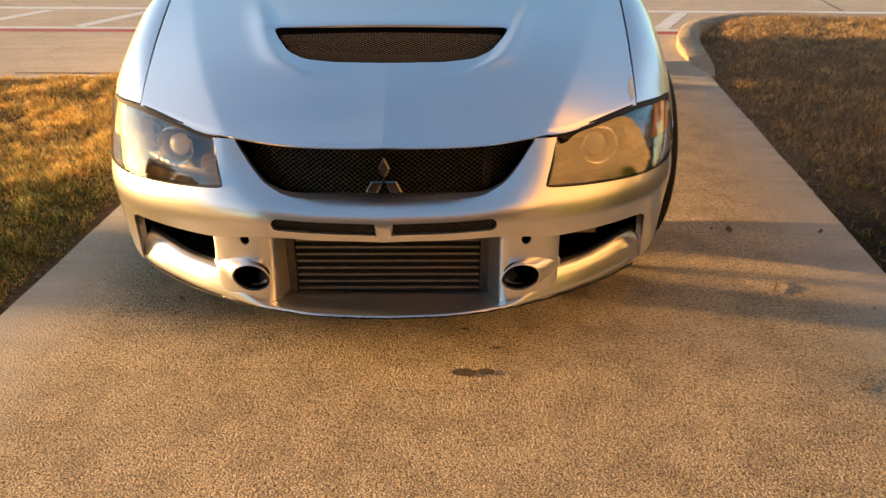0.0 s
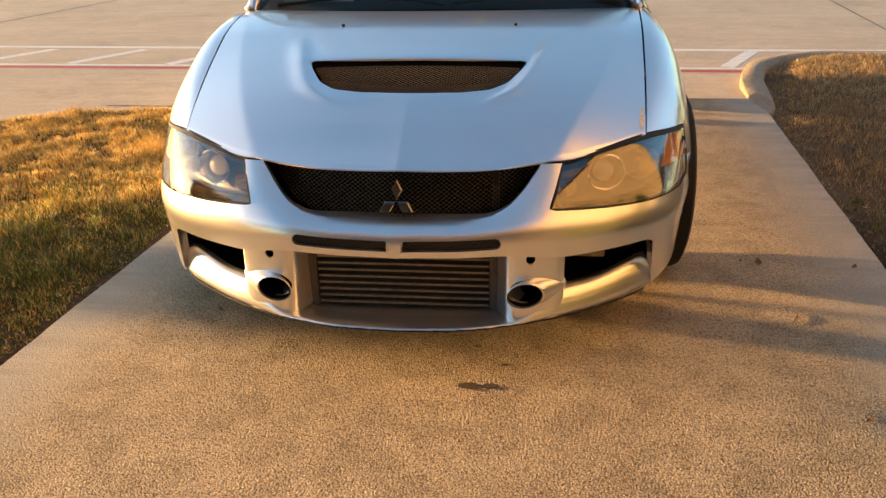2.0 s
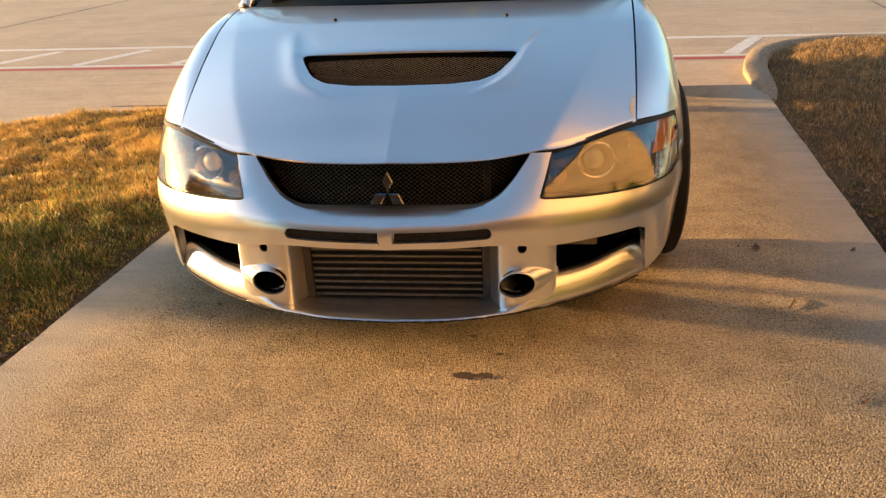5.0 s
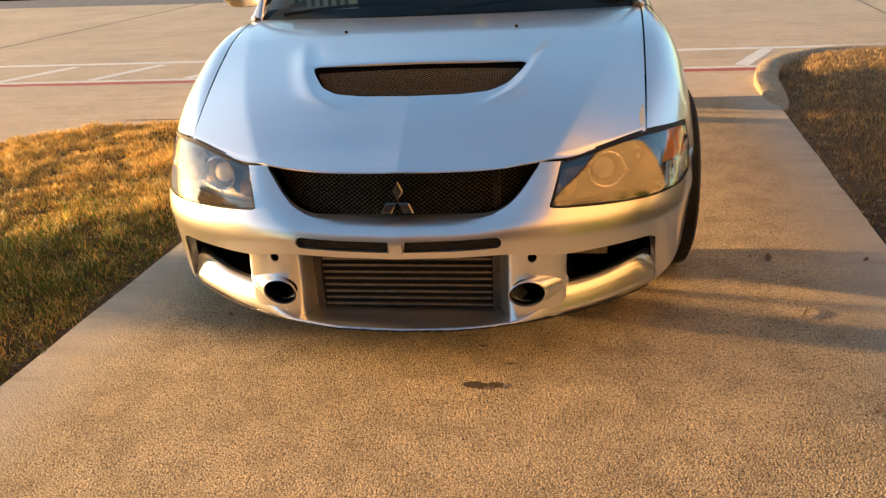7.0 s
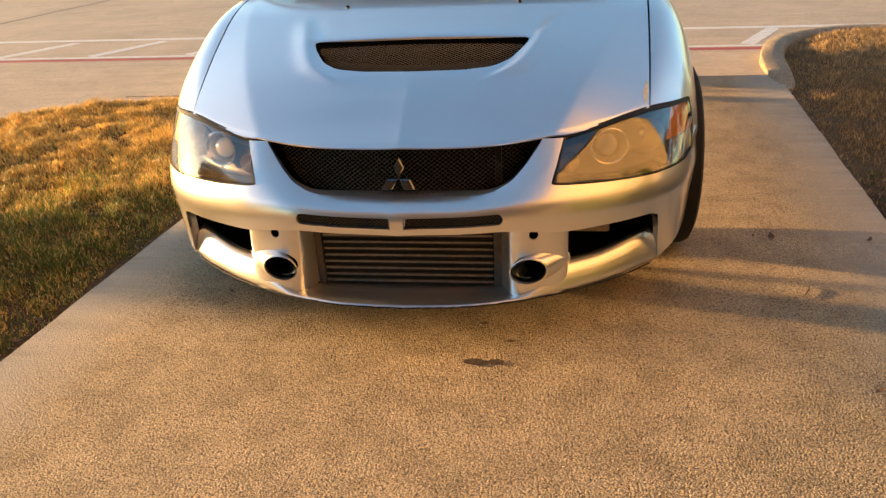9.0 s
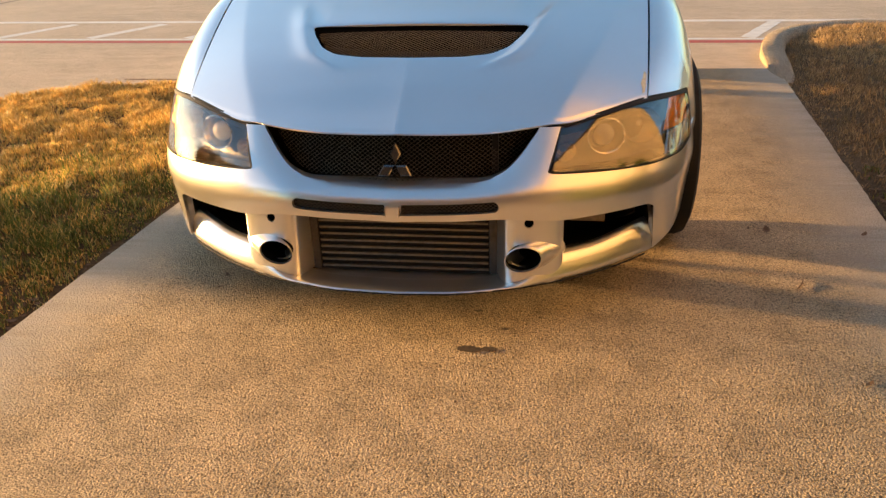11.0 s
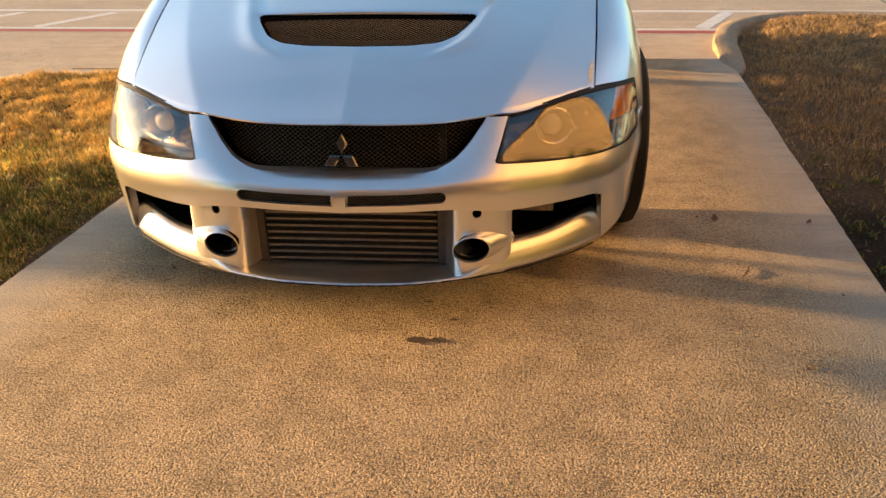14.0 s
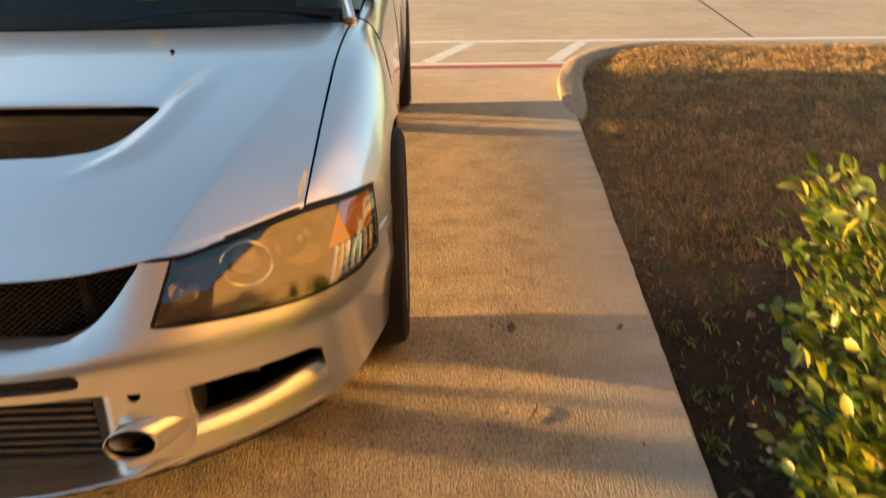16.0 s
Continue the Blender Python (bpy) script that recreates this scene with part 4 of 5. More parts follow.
for s in (-1, 1):
    lamp = part("headlight", grid(30, 12, lambda u, v: lens(u, v, s, 0.016 + (0.042 + 0.050 * (1 - v)) * (1 - max(abs(2 * u - 1) ** 8, abs(2 * v - 1) ** 8)))), BEZEL, car, "headlight with clear lens, projector and amber corner" if s > 0 else "headlight with clear lens mirroring trees and sky", smooth=70)
    glass = part("lens", carve(finish(grid(40, 18, lambda u, v: lens(0.004 + 0.992 * u, 0.01 + 0.98 * v, s)), "lens"), [], 0.003), GLASS, lamp, "clear glossy lens")
    glass.visible_shadow = False
    # dark seal round the lens
    loop = [(t, 0.0) for t in np.linspace(0, 1, 40)] + [(1.0, t) for t in np.linspace(0, 1, 20)] + [(t, 1.0) for t in np.linspace(1, 0, 40)] + [(0.0, t) for t in np.linspace(1, 0, 20)]
    part("seal", tube([lens(u, v, s, 0.004) for u, v in loop], 0.0048, 6), BLACK, lamp, "black rubber seal")
    part("seal_top", grid(30, 2, lambda u, v: lens(0.02 + 0.96 * u, 0.945 + 0.054 * v, s, -0.003)), BLACK, lamp, "black rubber seal under the hood's edge")
    # inner chrome bowl and projector
    c0 = lens(0.42, 0.55, s, 0.050)
    fwd = Vector((s * 0.30, -0.93, 0.05)).normalized()
    rot = fwd.to_track_quat("Z", "Y").to_matrix().to_4x4()

    def bowl(u, v, c, rot, r, d):
        a = u * math.tau
        k = 0.30 + 0.70 * v
        return (Matrix.Translation(c) @ rot) @ Vector((r * k * math.cos(a), r * 0.92 * k * math.sin(a), d * (k * k - 1)))

    part("projector_bowl", grid(36, 8, lambda u, v: bowl(u, v, c0, rot, 0.052, 0.05), close_u=True), GOLDREFLECT, lamp, "chrome projector surround", smooth=60)
    part("projector_ring", tube([(Matrix.Translation(c0) @ rot) @ Vector((0.053 * math.cos(k * math.tau / 36), 0.049 * math.sin(k * math.tau / 36), 0.0)) for k in range(37)], 0.003, 6), CHROME, lamp)
    bm = bmesh.new()
    bmesh.ops.create_uvsphere(bm, u_segments=20, v_segments=12, radius=0.031, matrix=Matrix.Translation(c0 - fwd * 0.022) @ rot @ Matrix.Diagonal((1, 1, 0.8, 1)))
    part("projector_lens", bm, make_plain("projector_glass", (0.35, 0.34, 0.32), 0.06, 0.3, scale=10, vary=0.05) if s < 0 else bpy.data.materials["projector_glass"], lamp, "glassy round projector lens", smooth=80)
    c1 = lens(0.66, 0.58, s, 0.046)
    part("high_beam_bowl", grid(36, 8, lambda u, v: bowl(u, v, c1, rot, 0.056, 0.055), close_u=True), GOLDREFLECT, lamp, "chrome high-beam reflector", smooth=60)
    bm = bmesh.new()
    bmesh.ops.create_uvsphere(bm, u_segments=12, v_segments=8, radius=0.010, matrix=Matrix.Translation(c1 - fwd * 0.03))
    part("bulb", bm, CHROME, lamp)
    c2 = lens(0.13, 0.42, s, 0.045)
    part("side_bowl", grid(28, 6, lambda u, v: bowl(u, v, c2, rot, 0.030, 0.03), close_u=True), GOLDREFLECT, lamp, smooth=60)
    # sloping chrome floor with ribs, and the amber corner with its clear ribs below
    part("inner_floor", grid(24, 5, lambda u, v: lens(0.05 + 0.74 * u, 0.035 + 0.10 * v, s, 0.018 + 0.05 * v)), GOLDREFLECT, lamp, "chrome inner trim")
    part("inner_roof", grid(24, 4, lambda u, v: lens(0.06 + 0.72 * u, 0.97 - 0.22 * v, s, 0.016 + 0.05 * v)), BEZEL, lamp)
    part("turn_signal", grid(12, 10, lambda u, v: lens(0.80 + 0.185 * u - 0.05 * (1 - v) * (1 - u), 0.44 + 0.53 * v, s, 0.010)), AMBER, lamp, "amber corner indicator")
    for k in range(7):
        u = 0.79 + 0.031 * k
        part("corner_rib", tube([lens(u, 0.05 + 0.37 * t, s, 0.010) for t in np.linspace(0, 1, 6)], 0.0045, 6), GOLDREFLECT if k % 2 else CHROME, lamp)
    for k in range(4):
        v = 0.07 + 0.10 * k
        part("corner_bar", tube([lens(0.78 + 0.205 * t, v, s, 0.012) for t in np.linspace(0, 1, 8)], 0.0032, 6), GOLDREFLECT, lamp)


# --- fenders, doors, body sides ---
WIDE = [(0.30, 0.76), (0.38, 0.795), (0.47, 0.824), (0.53, 0.838), (0.57, 0.850), (0.62, 0.865), (0.75, 0.880), (0.875, 0.886), (1.0, 0.884), (1.12, 0.872), (1.28, 0.858), (2.2, 0.858), (2.9, 0.862), (3.2, 0.876), (3.5, 0.884), (3.8, 0.872), (4.2, 0.82), (4.42, 0.74)]


def fender_raw(u, v, s):
    a = v
    y0 = interp([(0, 0.372), (0.221, 0.462), (0.361, 0.553), (0.45, 0.548), (0.55, 0.535), (0.62, 0.53), (0.66, 0.545), (0.74, 0.60), (1, 0.62)], a)
    y = y0 + (1.26 - y0) * u
    xi, xo = hood_side(y) + 0.006, interp(WIDE, y)
    zi = hood_z(hood_side(y), y) - 0.001
    zs = 0.50
    if a <= 0.66:
        t = a / 0.66 * math.pi / 2
        p = 0.86
        x = xi + (xo - xi) * math.sin(t) ** p
        z = zs + (zi - zs) * math.cos(t) ** interp([(0.37, 2.6), (0.46, 2.5), (0.55, 1.66), (0.75, 1.15), (1.0, 0.95), (1.3, 0.95)], y)
        # shoulder crease
        return (s * x, y, z)
    t = (a - 0.66) / 0.34
    return (s * (xo - 0.018 * t * t), y, zs - (zs - 0.20) * t)


def fender(u, v, s):
    """The fender, its front edge drawn onto the headlight's rim."""
    p = Vector(fender_raw(u, v, s))
    if v > 0.74:
        return p
    fade = smoothstep(0.74, 0.64, v)
    if v <= 0.361:
        e = lens_edge(0.62 + 0.38 * v / 0.361, False)
    else:
        e = lens_edge(1.0, False).lerp(lens_edge(1.0, True), min(1.0, (v - 0.361) / 0.299))
    e = Vector((s * (e.x + 0.003), e.y + 0.008, e.z + 0.004))
    return p + (e - Vector(fender_raw(0, v, s))) * (1 - u) ** 6 * fade


def arch_cut(y, s, r=0.333):
    bm = bmesh.new()
    bmesh.ops.create_cone(bm, cap_ends=True, segments=64, radius1=r, radius2=r, depth=0.6, matrix=Matrix.Translation((s * 0.95, y, WHEEL_R + 0.012)) @ Matrix.Rotation(radians(90), 4, "Y"))
    return bm


def side(u, v, s):
    y = 1.267 + (4.42 - 1.267) * u
    xo = interp(WIDE, y)
    belt = interp([(1.26, 0.865), (2.2, 0.92), (3.3, 0.97), (4.42, 0.98)], y)
    xb = interp([(1.26, 0.742), (1.5, 0.765), (2.5, 0.78), (3.5, 0.76), (4.42, 0.66)], y)
    if v < 0.62:
        t = v / 0.62 * math.pi / 2
        return (s * (xb + (xo - xb) * math.sin(t) ** 0.8), y, 0.50 + (belt - 0.50) * math.cos(t))
    t = (v - 0.62) / 0.38
    low = 0.31 - 0.055 * smoothstep(3.72, 3.86, y)
    return (s * (xo - 0.035 * t * t), y, 0.50 - low * t)


for s in (-1, 1):
    part("fender", carve(finish(grid(56, 44, lambda u, v: fender(u, v, s)), "fender"), [arch_cut(FRONT_AXLE, s)], 0.008), PAINT, car, "silver flared front fender")
    part("body_side", carve(finish(grid(70, 30, lambda u, v: side(u, v, s)), "side"), [arch_cut(REAR_AXLE, s)], 0.01), PAINT, car, "silver doors and rear quarter")
    for y in (1.27, 2.16, 3.02):
        part("door_gap", tube([Vector(side((y + 0.002 - 1.267) / 3.153, v, s)) + Vector((s * -0.001, 0, 0)) for v in np.linspace(0.03, 0.95, 24)], 0.003, 5), DARK, car)
    # wheel wells
    for y in (FRONT_AXLE, REAR_AXLE):
        part("wheel_well", grid(24, 3, lambda u, v: (s * (0.50 + 0.34 * v), y + 0.345 * math.cos(math.pi * u), WHEEL_R + 0.01 + 0.345 * math.sin(math.pi * u))), DARK, car)
        part("well_wall", boxed(min(s * 0.49, s * 0.5), max(s * 0.49, s * 0.5), y - 0.36, y + 0.36, 0.205, 0.66), DARK, car)

# floor pan, engine bay, tail and cabin close the body
part("floor_pan", boxed(-0.80, 0.80, 0.62, 3.05, 0.20, 0.24, bevel=0.01), DARK, car)
part("rear_pan", boxed(-0.66, 0.66, 3.05, 4.35, 0.25, 0.29, bevel=0.01), DARK, car)
part("undertray", boxed(-0.48, 0.48, 0.26, 0.64, 0.175, 0.195, bevel=0.005), DARK, car)
part("engine_bay", boxed(-0.48, 0.48, 0.28, 1.10, 0.25, 0.50, bevel=0.01), DARK, car)
part("firewall", boxed(-0.74, 0.74, 1.10, 1.14, 0.2, 0.84), DARK, car)
part("tail", grid(20, 12, lambda u, v: (lambda a: ((0.74 * math.sin(a)), 4.42 + 0.06 * math.cos(a), 0.245 + 0.735 * v))(math.pi * (u - 0.5))), PAINT, car, "silver tail panel")
part("trunk_lid", grid(20, 10, lambda u, v: ((2 * u - 1) * (0.76 - 0.08 * v), 3.62 + 0.86 * v, 0.985 + 0.012 * (1 - (2 * u - 1) ** 2))), PAINT, car, "silver trunk lid")
ROOF = [(1.72, 1.33), (2.0, 1.405), (2.4, 1.42), (2.8, 1.39), (3.05, 1.34)]
part("roof", carve(finish(grid(24, 20, lambda u, v: (lambda y: ((2 * u - 1) * 0.57, y, interp(ROOF, y) + 0.02 - 0.05 * abs(2 * u - 1) ** 3))(1.72 + 1.33 * v)), "roof"), [], 0.02), PAINT, car, "silver roof")


def screen(u, v):
    a = 2 * u - 1
    base = Vector((a * 0.715, 1.125 + 0.085 * a * a, 0.872 - 0.012 * a * a))
    top = Vector((a * 0.56, 1.72 + 0.03 * a * a, 1.345 - 0.03 * a * a))
    p = base.lerp(top, v)
    return (p.x, p.y - 0.03 * math.sin(v * math.pi), p.z + 0.02 * math.sin(v * math.pi))


shield = part("windshield", carve(finish(grid(30, 20, screen), "glass"), [], 0.005), WINDOW, car, "dark tinted windshield")
shield.visible_shadow = False
part("rear_window", grid(20, 10, lambda u, v: ((2 * u - 1) * (0.66 - 0.10 * v), 3.62 - 0.58 * v, 0.99 + 0.345 * v)), BEZEL, car, "dark rear window")
for s in (-1, 1):
    part("side_window", grid(24, 8, lambda u, v: (lambda y, v: (s * (0.762 - 0.195 * v), y, 0.89 + 0.075 * (y - 1.3) / 2.2 * (1 - v) + v * (interp([(1.28, 0.90), (1.72, 1.32), (2.2, 1.385), (2.8, 1.36), (3.1, 1.30), (3.62, 1.0)], y) - 0.89)))(1.28 + 2.34 * u, v)), BEZEL, car, "dark side window")
    part("pillar", tube([(s * 0.735, 1.20, 0.868), (s * 0.70, 1.36, 1.03), (s * 0.64, 1.55, 1.21), (s * 0.572, 1.74, 1.335)], [0.022, 0.024, 0.024, 0.022], 10), PAINT, car, "silver windshield pillar")
    # door mirror
    bm = bmesh.new()
    bmesh.ops.create_uvsphere(bm, u_segments=28, v_segments=18, radius=1, matrix=Matrix.Translation((s * 0.925, 1.60, 0.945)) @ Matrix.Diagonal((0.105, 0.075, 0.072, 1)))
    for v in bm.verts:
        v.co.z = max(v.co.z, 0.882)
        if v.co.y > 1.62:
            v.co.y = 1.62 + (v.co.y - 1.62) * 0.3
    mirror = part("door_mirror", bm, PAINT, car, "silver door mirror housing", smooth=60)
    part("mirror_arm", tube([(s * 0.765, 1.585, 0.90), (s * 0.84, 1.59, 0.90)], [0.022, 0.02], 10), BLACK, mirror)
    part("mirror_glass", boxed(min(s * 0.845, s * 1.005), max(s * 0.845, s * 1.005), 1.640, 1.646, 0.895, 0.995, bevel=0.002), CHROME, mirror)
part("cowl", grid(30, 4, lambda u, v: (lambda a: (a * 0.725, 1.088 + 0.10 * a * a + 0.075 * v, 0.850 + 0.016 * v - 0.012 * a * a))(2 * u - 1)), BLACK, car, "black plastic wiper cowl")
for x0, x1 in ((-0.62, 0.03), (0.05, 0.68)):
    pts = [(x0 + (x1 - x0) * t, 1.155 + 0.055 * (2 * (x0 + (x1 - x0) * t)) ** 2 * 0.5 + 0.030 * math.sin(t * 3), 0.884 + 0.022 * math.sin(t * math.pi)) for t in np.linspace(0, 1, 14)]
    wiper = part("wiper", tube(pts, 0.007, 6), BLACK, car, "black wiper arm")
    part("wiper_blade", tube([(p[0], p[1] + 0.022, p[2] - 0.004) for p in pts[2:]], 0.005, 6), RUBBER, wiper)
part("dashboard", grid(20, 6, lambda u, v: ((2 * u - 1) * 0.70, 1.16 + 0.5 * v, 0.845 + 0.05 * math.sin(v * 2.2))), CLOTH, car, "dark dashboard")
part("cabin", boxed(-0.68, 0.68, 1.70, 3.4, 0.3, 0.90), CLOTH, car)
part("tax_sticker", boxed(0.135, 0.175, 1.205, 1.208, 0.935, 0.985), make_plain("sticker", (0.55, 0.55, 0.22), 0.6, scale=60), car, "small pale yellow windshield sticker")

# --- wheels ---
def lathe(profile, segs, m):
    """Turn a profile (offset along the axle, radius) round the axle x."""
    bm = grid(segs, len(profile) - 1, lambda u, v: m @ Vector((profile[round(v * (len(profile) - 1))][0], profile[round(v * (len(profile) - 1))][1] * math.cos(u * math.tau), profile[round(v * (len(profile) - 1))][1] * math.sin(u * math.tau))), close_u=True)
    return bm


for s in (-1, 1):
    for y in (FRONT_AXLE, REAR_AXLE):
        wheel = thing("wheel", "", "", (s * 0.773, y, WHEEL_R))
        wheel.parent, wheel.matrix_parent_inverse = car, car.matrix_basis.inverted()
        bpy.context.view_layer.update()
        tagged(wheel, "dark alloy wheel with wide black tyre")
        m = Matrix.Translation((s * 0.773, y, WHEEL_R)) @ Matrix.Diagonal((s, 1, 1, 1))
        tyre = [(-0.108, 0.225), (-0.116, 0.25), (-0.117, 0.285), (-0.106, 0.306), (-0.085, 0.314), (-0.05, 0.315), (-0.048, 0.309), (-0.040, 0.309), (-0.038, 0.315), (-0.004, 0.315), (-0.003, 0.309), (0.003, 0.309), (0.004, 0.315), (0.038, 0.315), (0.040, 0.309), (0.048, 0.309), (0.05, 0.315), (0.085, 0.314), (0.106, 0.306), (0.117, 0.285), (0.116, 0.25), (0.108, 0.225)]
        part("tyre", lathe(tyre, 64, m), RUBBER, wheel, "black low-profile tyre")
        rim = [(-0.10, 0.215), (-0.11, 0.228), (0.108, 0.228), (0.112, 0.222), (0.104, 0.212), (0.07, 0.200), (0.045, 0.06), (0.055, 0.03), (0.055, 0.001)]
        part("rim", lathe(rim[:6], 48, m), RIM, wheel, "dark grey alloy rim")
        part("hub", lathe([(0.0, 0.075), (0.05, 0.07), (0.062, 0.03), (0.062, 0.001)], 24, m), RIM, wheel)
        for k in range(6):
            a = (k + 0.5) * math.tau / 6
            d = Vector((0, math.cos(a), math.sin(a)))
            part("spoke", tube([m @ (Vector((0.045, 0, 0)) + d * 0.06), m @ (Vector((0.07, 0, 0)) + d * 0.14), m @ (Vector((0.082, 0, 0)) + d * 0.208)], [0.022, 0.018, 0.02], 8), RIM, wheel)

# paper plate lying on the dashboard, its writing as bars
plate = thing("paper_plate", "pale green paper plate behind the windshield", "plate", (-0.48, 1.30, 0.90))
part("card", boxed(-0.625, -0.345, 1.296, 1.298, 0.885, 0.985), PAPER, plate)
for k in range(7):
    x = -0.60 + 0.034 * k
    part("letter_bar", boxed(x, x + 0.014, 1.2925, 1.295, 0.899, 0.938), INK, plate)


# ---- small things on the driveway ----
def flake(bm, x, y, z, size, rng, curl=0.4):
    """A curled dead leaf."""
    a = rng.uniform(0, math.tau)
    pts = [(-1, 0, 0.1), (-0.4, 0.45, 0), (0.4, 0.42, 0.05), (1, 0, curl), (0.4, -0.45, 0.15), (-0.4, -0.4, 0.25 * curl)]
    vs = [bm.verts.new((x + size * (p[0] * math.cos(a) - p[1] * math.sin(a)), y + size * (p[0] * math.sin(a) + p[1] * math.cos(a)), z + size * (0.08 + p[2]))) for p in pts]
    mid = bm.verts.new((x, y, z + size * 0.05))
    for i in range(6):
        bm.faces.new((vs[i], vs[(i + 1) % 6], mid))


rng = random.Random(4)
for x, y, size, mat, label in ((1.20, 0.855, 0.026, DEADLEAF, "curled brown dead leaf on concrete"), (1.235, -0.10, 0.015, DEADLEAF, "dry brown twig leaf on concrete"), (1.275, -0.105, 0.014, PALELEAF, "pale dry leaf on concrete"), (1.53, 0.84, 0.018, DEADLEAF, "small dead leaf on concrete"), (-0.65, 0.285, 0.012, DEADLEAF, "small dead leaf near the bumper"), (-0.66, 0.37, 0.012, DEADLEAF, "small dead leaf near the bumper"), (-0.865, 0.073, 0.009, DEADLEAF, "small dark scrap on concrete"), (1.136, 0.047, 0.008, DEADLEAF, "small dark scrap on concrete"), (0.196, -0.27, 0.007, DEADLEAF, "small dark scrap on concrete"), (1.14, 0.87, 0.01, DEADLEAF, "small dead leaf on concrete"), (1.25, 1.33, 0.016, PALELEAF, "pale scrap on concrete"), (1.46, 0.30, 0.008, DEADLEAF, "small dark scrap on concrete"), (-0.83, -0.37, 0.007, DEADLEAF, "small dark scrap on concrete"), (1.3, 2.2, 0.01, DEADLEAF, "small dark scrap on concrete")):
    bm = bmesh.new()
    flake(bm, x, y, 0.0, size, rng)
    solid("dead_leaf", bm, mat, label, "leaf", group="leaves on the driveway", smooth=0)
bm = tube([(1.19, 0.40, 0.004), (1.215, 0.44, 0.006), (1.225, 0.47, 0.004)], [0.002, 0.0025, 0.0015], 5)
solid("twig", bm, DEADLEAF, "thin dry twig lying on concrete", "twig")


def blot(name, cx, cy, rx, ry, seed, label):
    """A flat stain with a ragged outline."""
    r = random.Random(seed)
    bm = bmesh.new()
    vs = []
    for k in range(40):
        a = k * math.tau / 40
        w = 1 + 0.28 * noise.noise((math.cos(a) * 2.2, math.sin(a) * 2.2, seed)) + r.uniform(-0.08, 0.08)
        vs.append(bm.verts.new((cx + rx * w * math.cos(a), cy + ry * w * math.sin(a), 0.0025)))
    bm.faces.new(vs)
    return solid(name, bm, OIL, label, "stain", smooth=0)


blot("oil_stain", 0.205, -0.024, 0.036, 0.016, 3, "dark oil stain on concrete")
blot("oil_stain", 0.262, -0.020, 0.022, 0.012, 5, "dark oil stain on concrete")
blot("oil_stain", 0.30, 0.09, 0.012, 0.006, 8, "small oil spot on concrete")
blot("oil_stain", 0.21, 0.19, 0.014, 0.005, 9, "small oil spot on concrete")

# dry leaves in the bare strip along the lawn's edge
rng = random.Random(17)
for k in range(46):
    y = rng.uniform(-0.5, 1.3)
    x = left_edge(y) - rng.uniform(0.02, 0.15)
    bm = bmesh.new()
    flake(bm, x, y, left_ground(x, y) + 0.004, rng.uniform(0.008, 0.02), rng)
    solid("edge_leaf", bm, DEADLEAF, "brown dry leaf on the lawn's bare edge", "leaf", group="leaves along the lawn", smooth=0)

# litter on the soil round the shrub
rng = random.Random(9)
for k in range(130):
    y = rng.uniform(-1.2, 1.5)
    x = right_edge(y) + rng.uniform(0.03, 0.75)
    bm = bmesh.new()
    flake(bm, x, y, right_ground(x, y) + 0.006, rng.uniform(0.006, 0.02), rng)
    solid("litter_leaf", bm, PALELEAF if rng.random() < 0.3 else DEADLEAF, "dry leaf litter on dark soil", "leaf", group="leaf litter", smooth=0)


# ---- the shrub beside the driveway ----
def leaf_mesh(length, width):
    """A pointed, folded leaf, base at the origin, along +y."""
    bm = bmesh.new()
    rows = [(0, 0.05, 0), (0.25, 0.75, 0.03), (0.55, 1.0, 0.05), (0.8, 0.62, 0.03), (1.0, 0.04, -0.04)]
    grid_v = []
    for t, w, z in rows:
        grid_v.append([bm.verts.new((s * w * width / 2, t * length, length * (z + 0.10 * abs(s) * w))) for s in (-1, 0, 1)])
    for a, b in zip(grid_v, grid_v[1:]):
        for i in range(2):
            bm.faces.new((a[i], a[i + 1], b[i + 1], b[i]))
    return bm


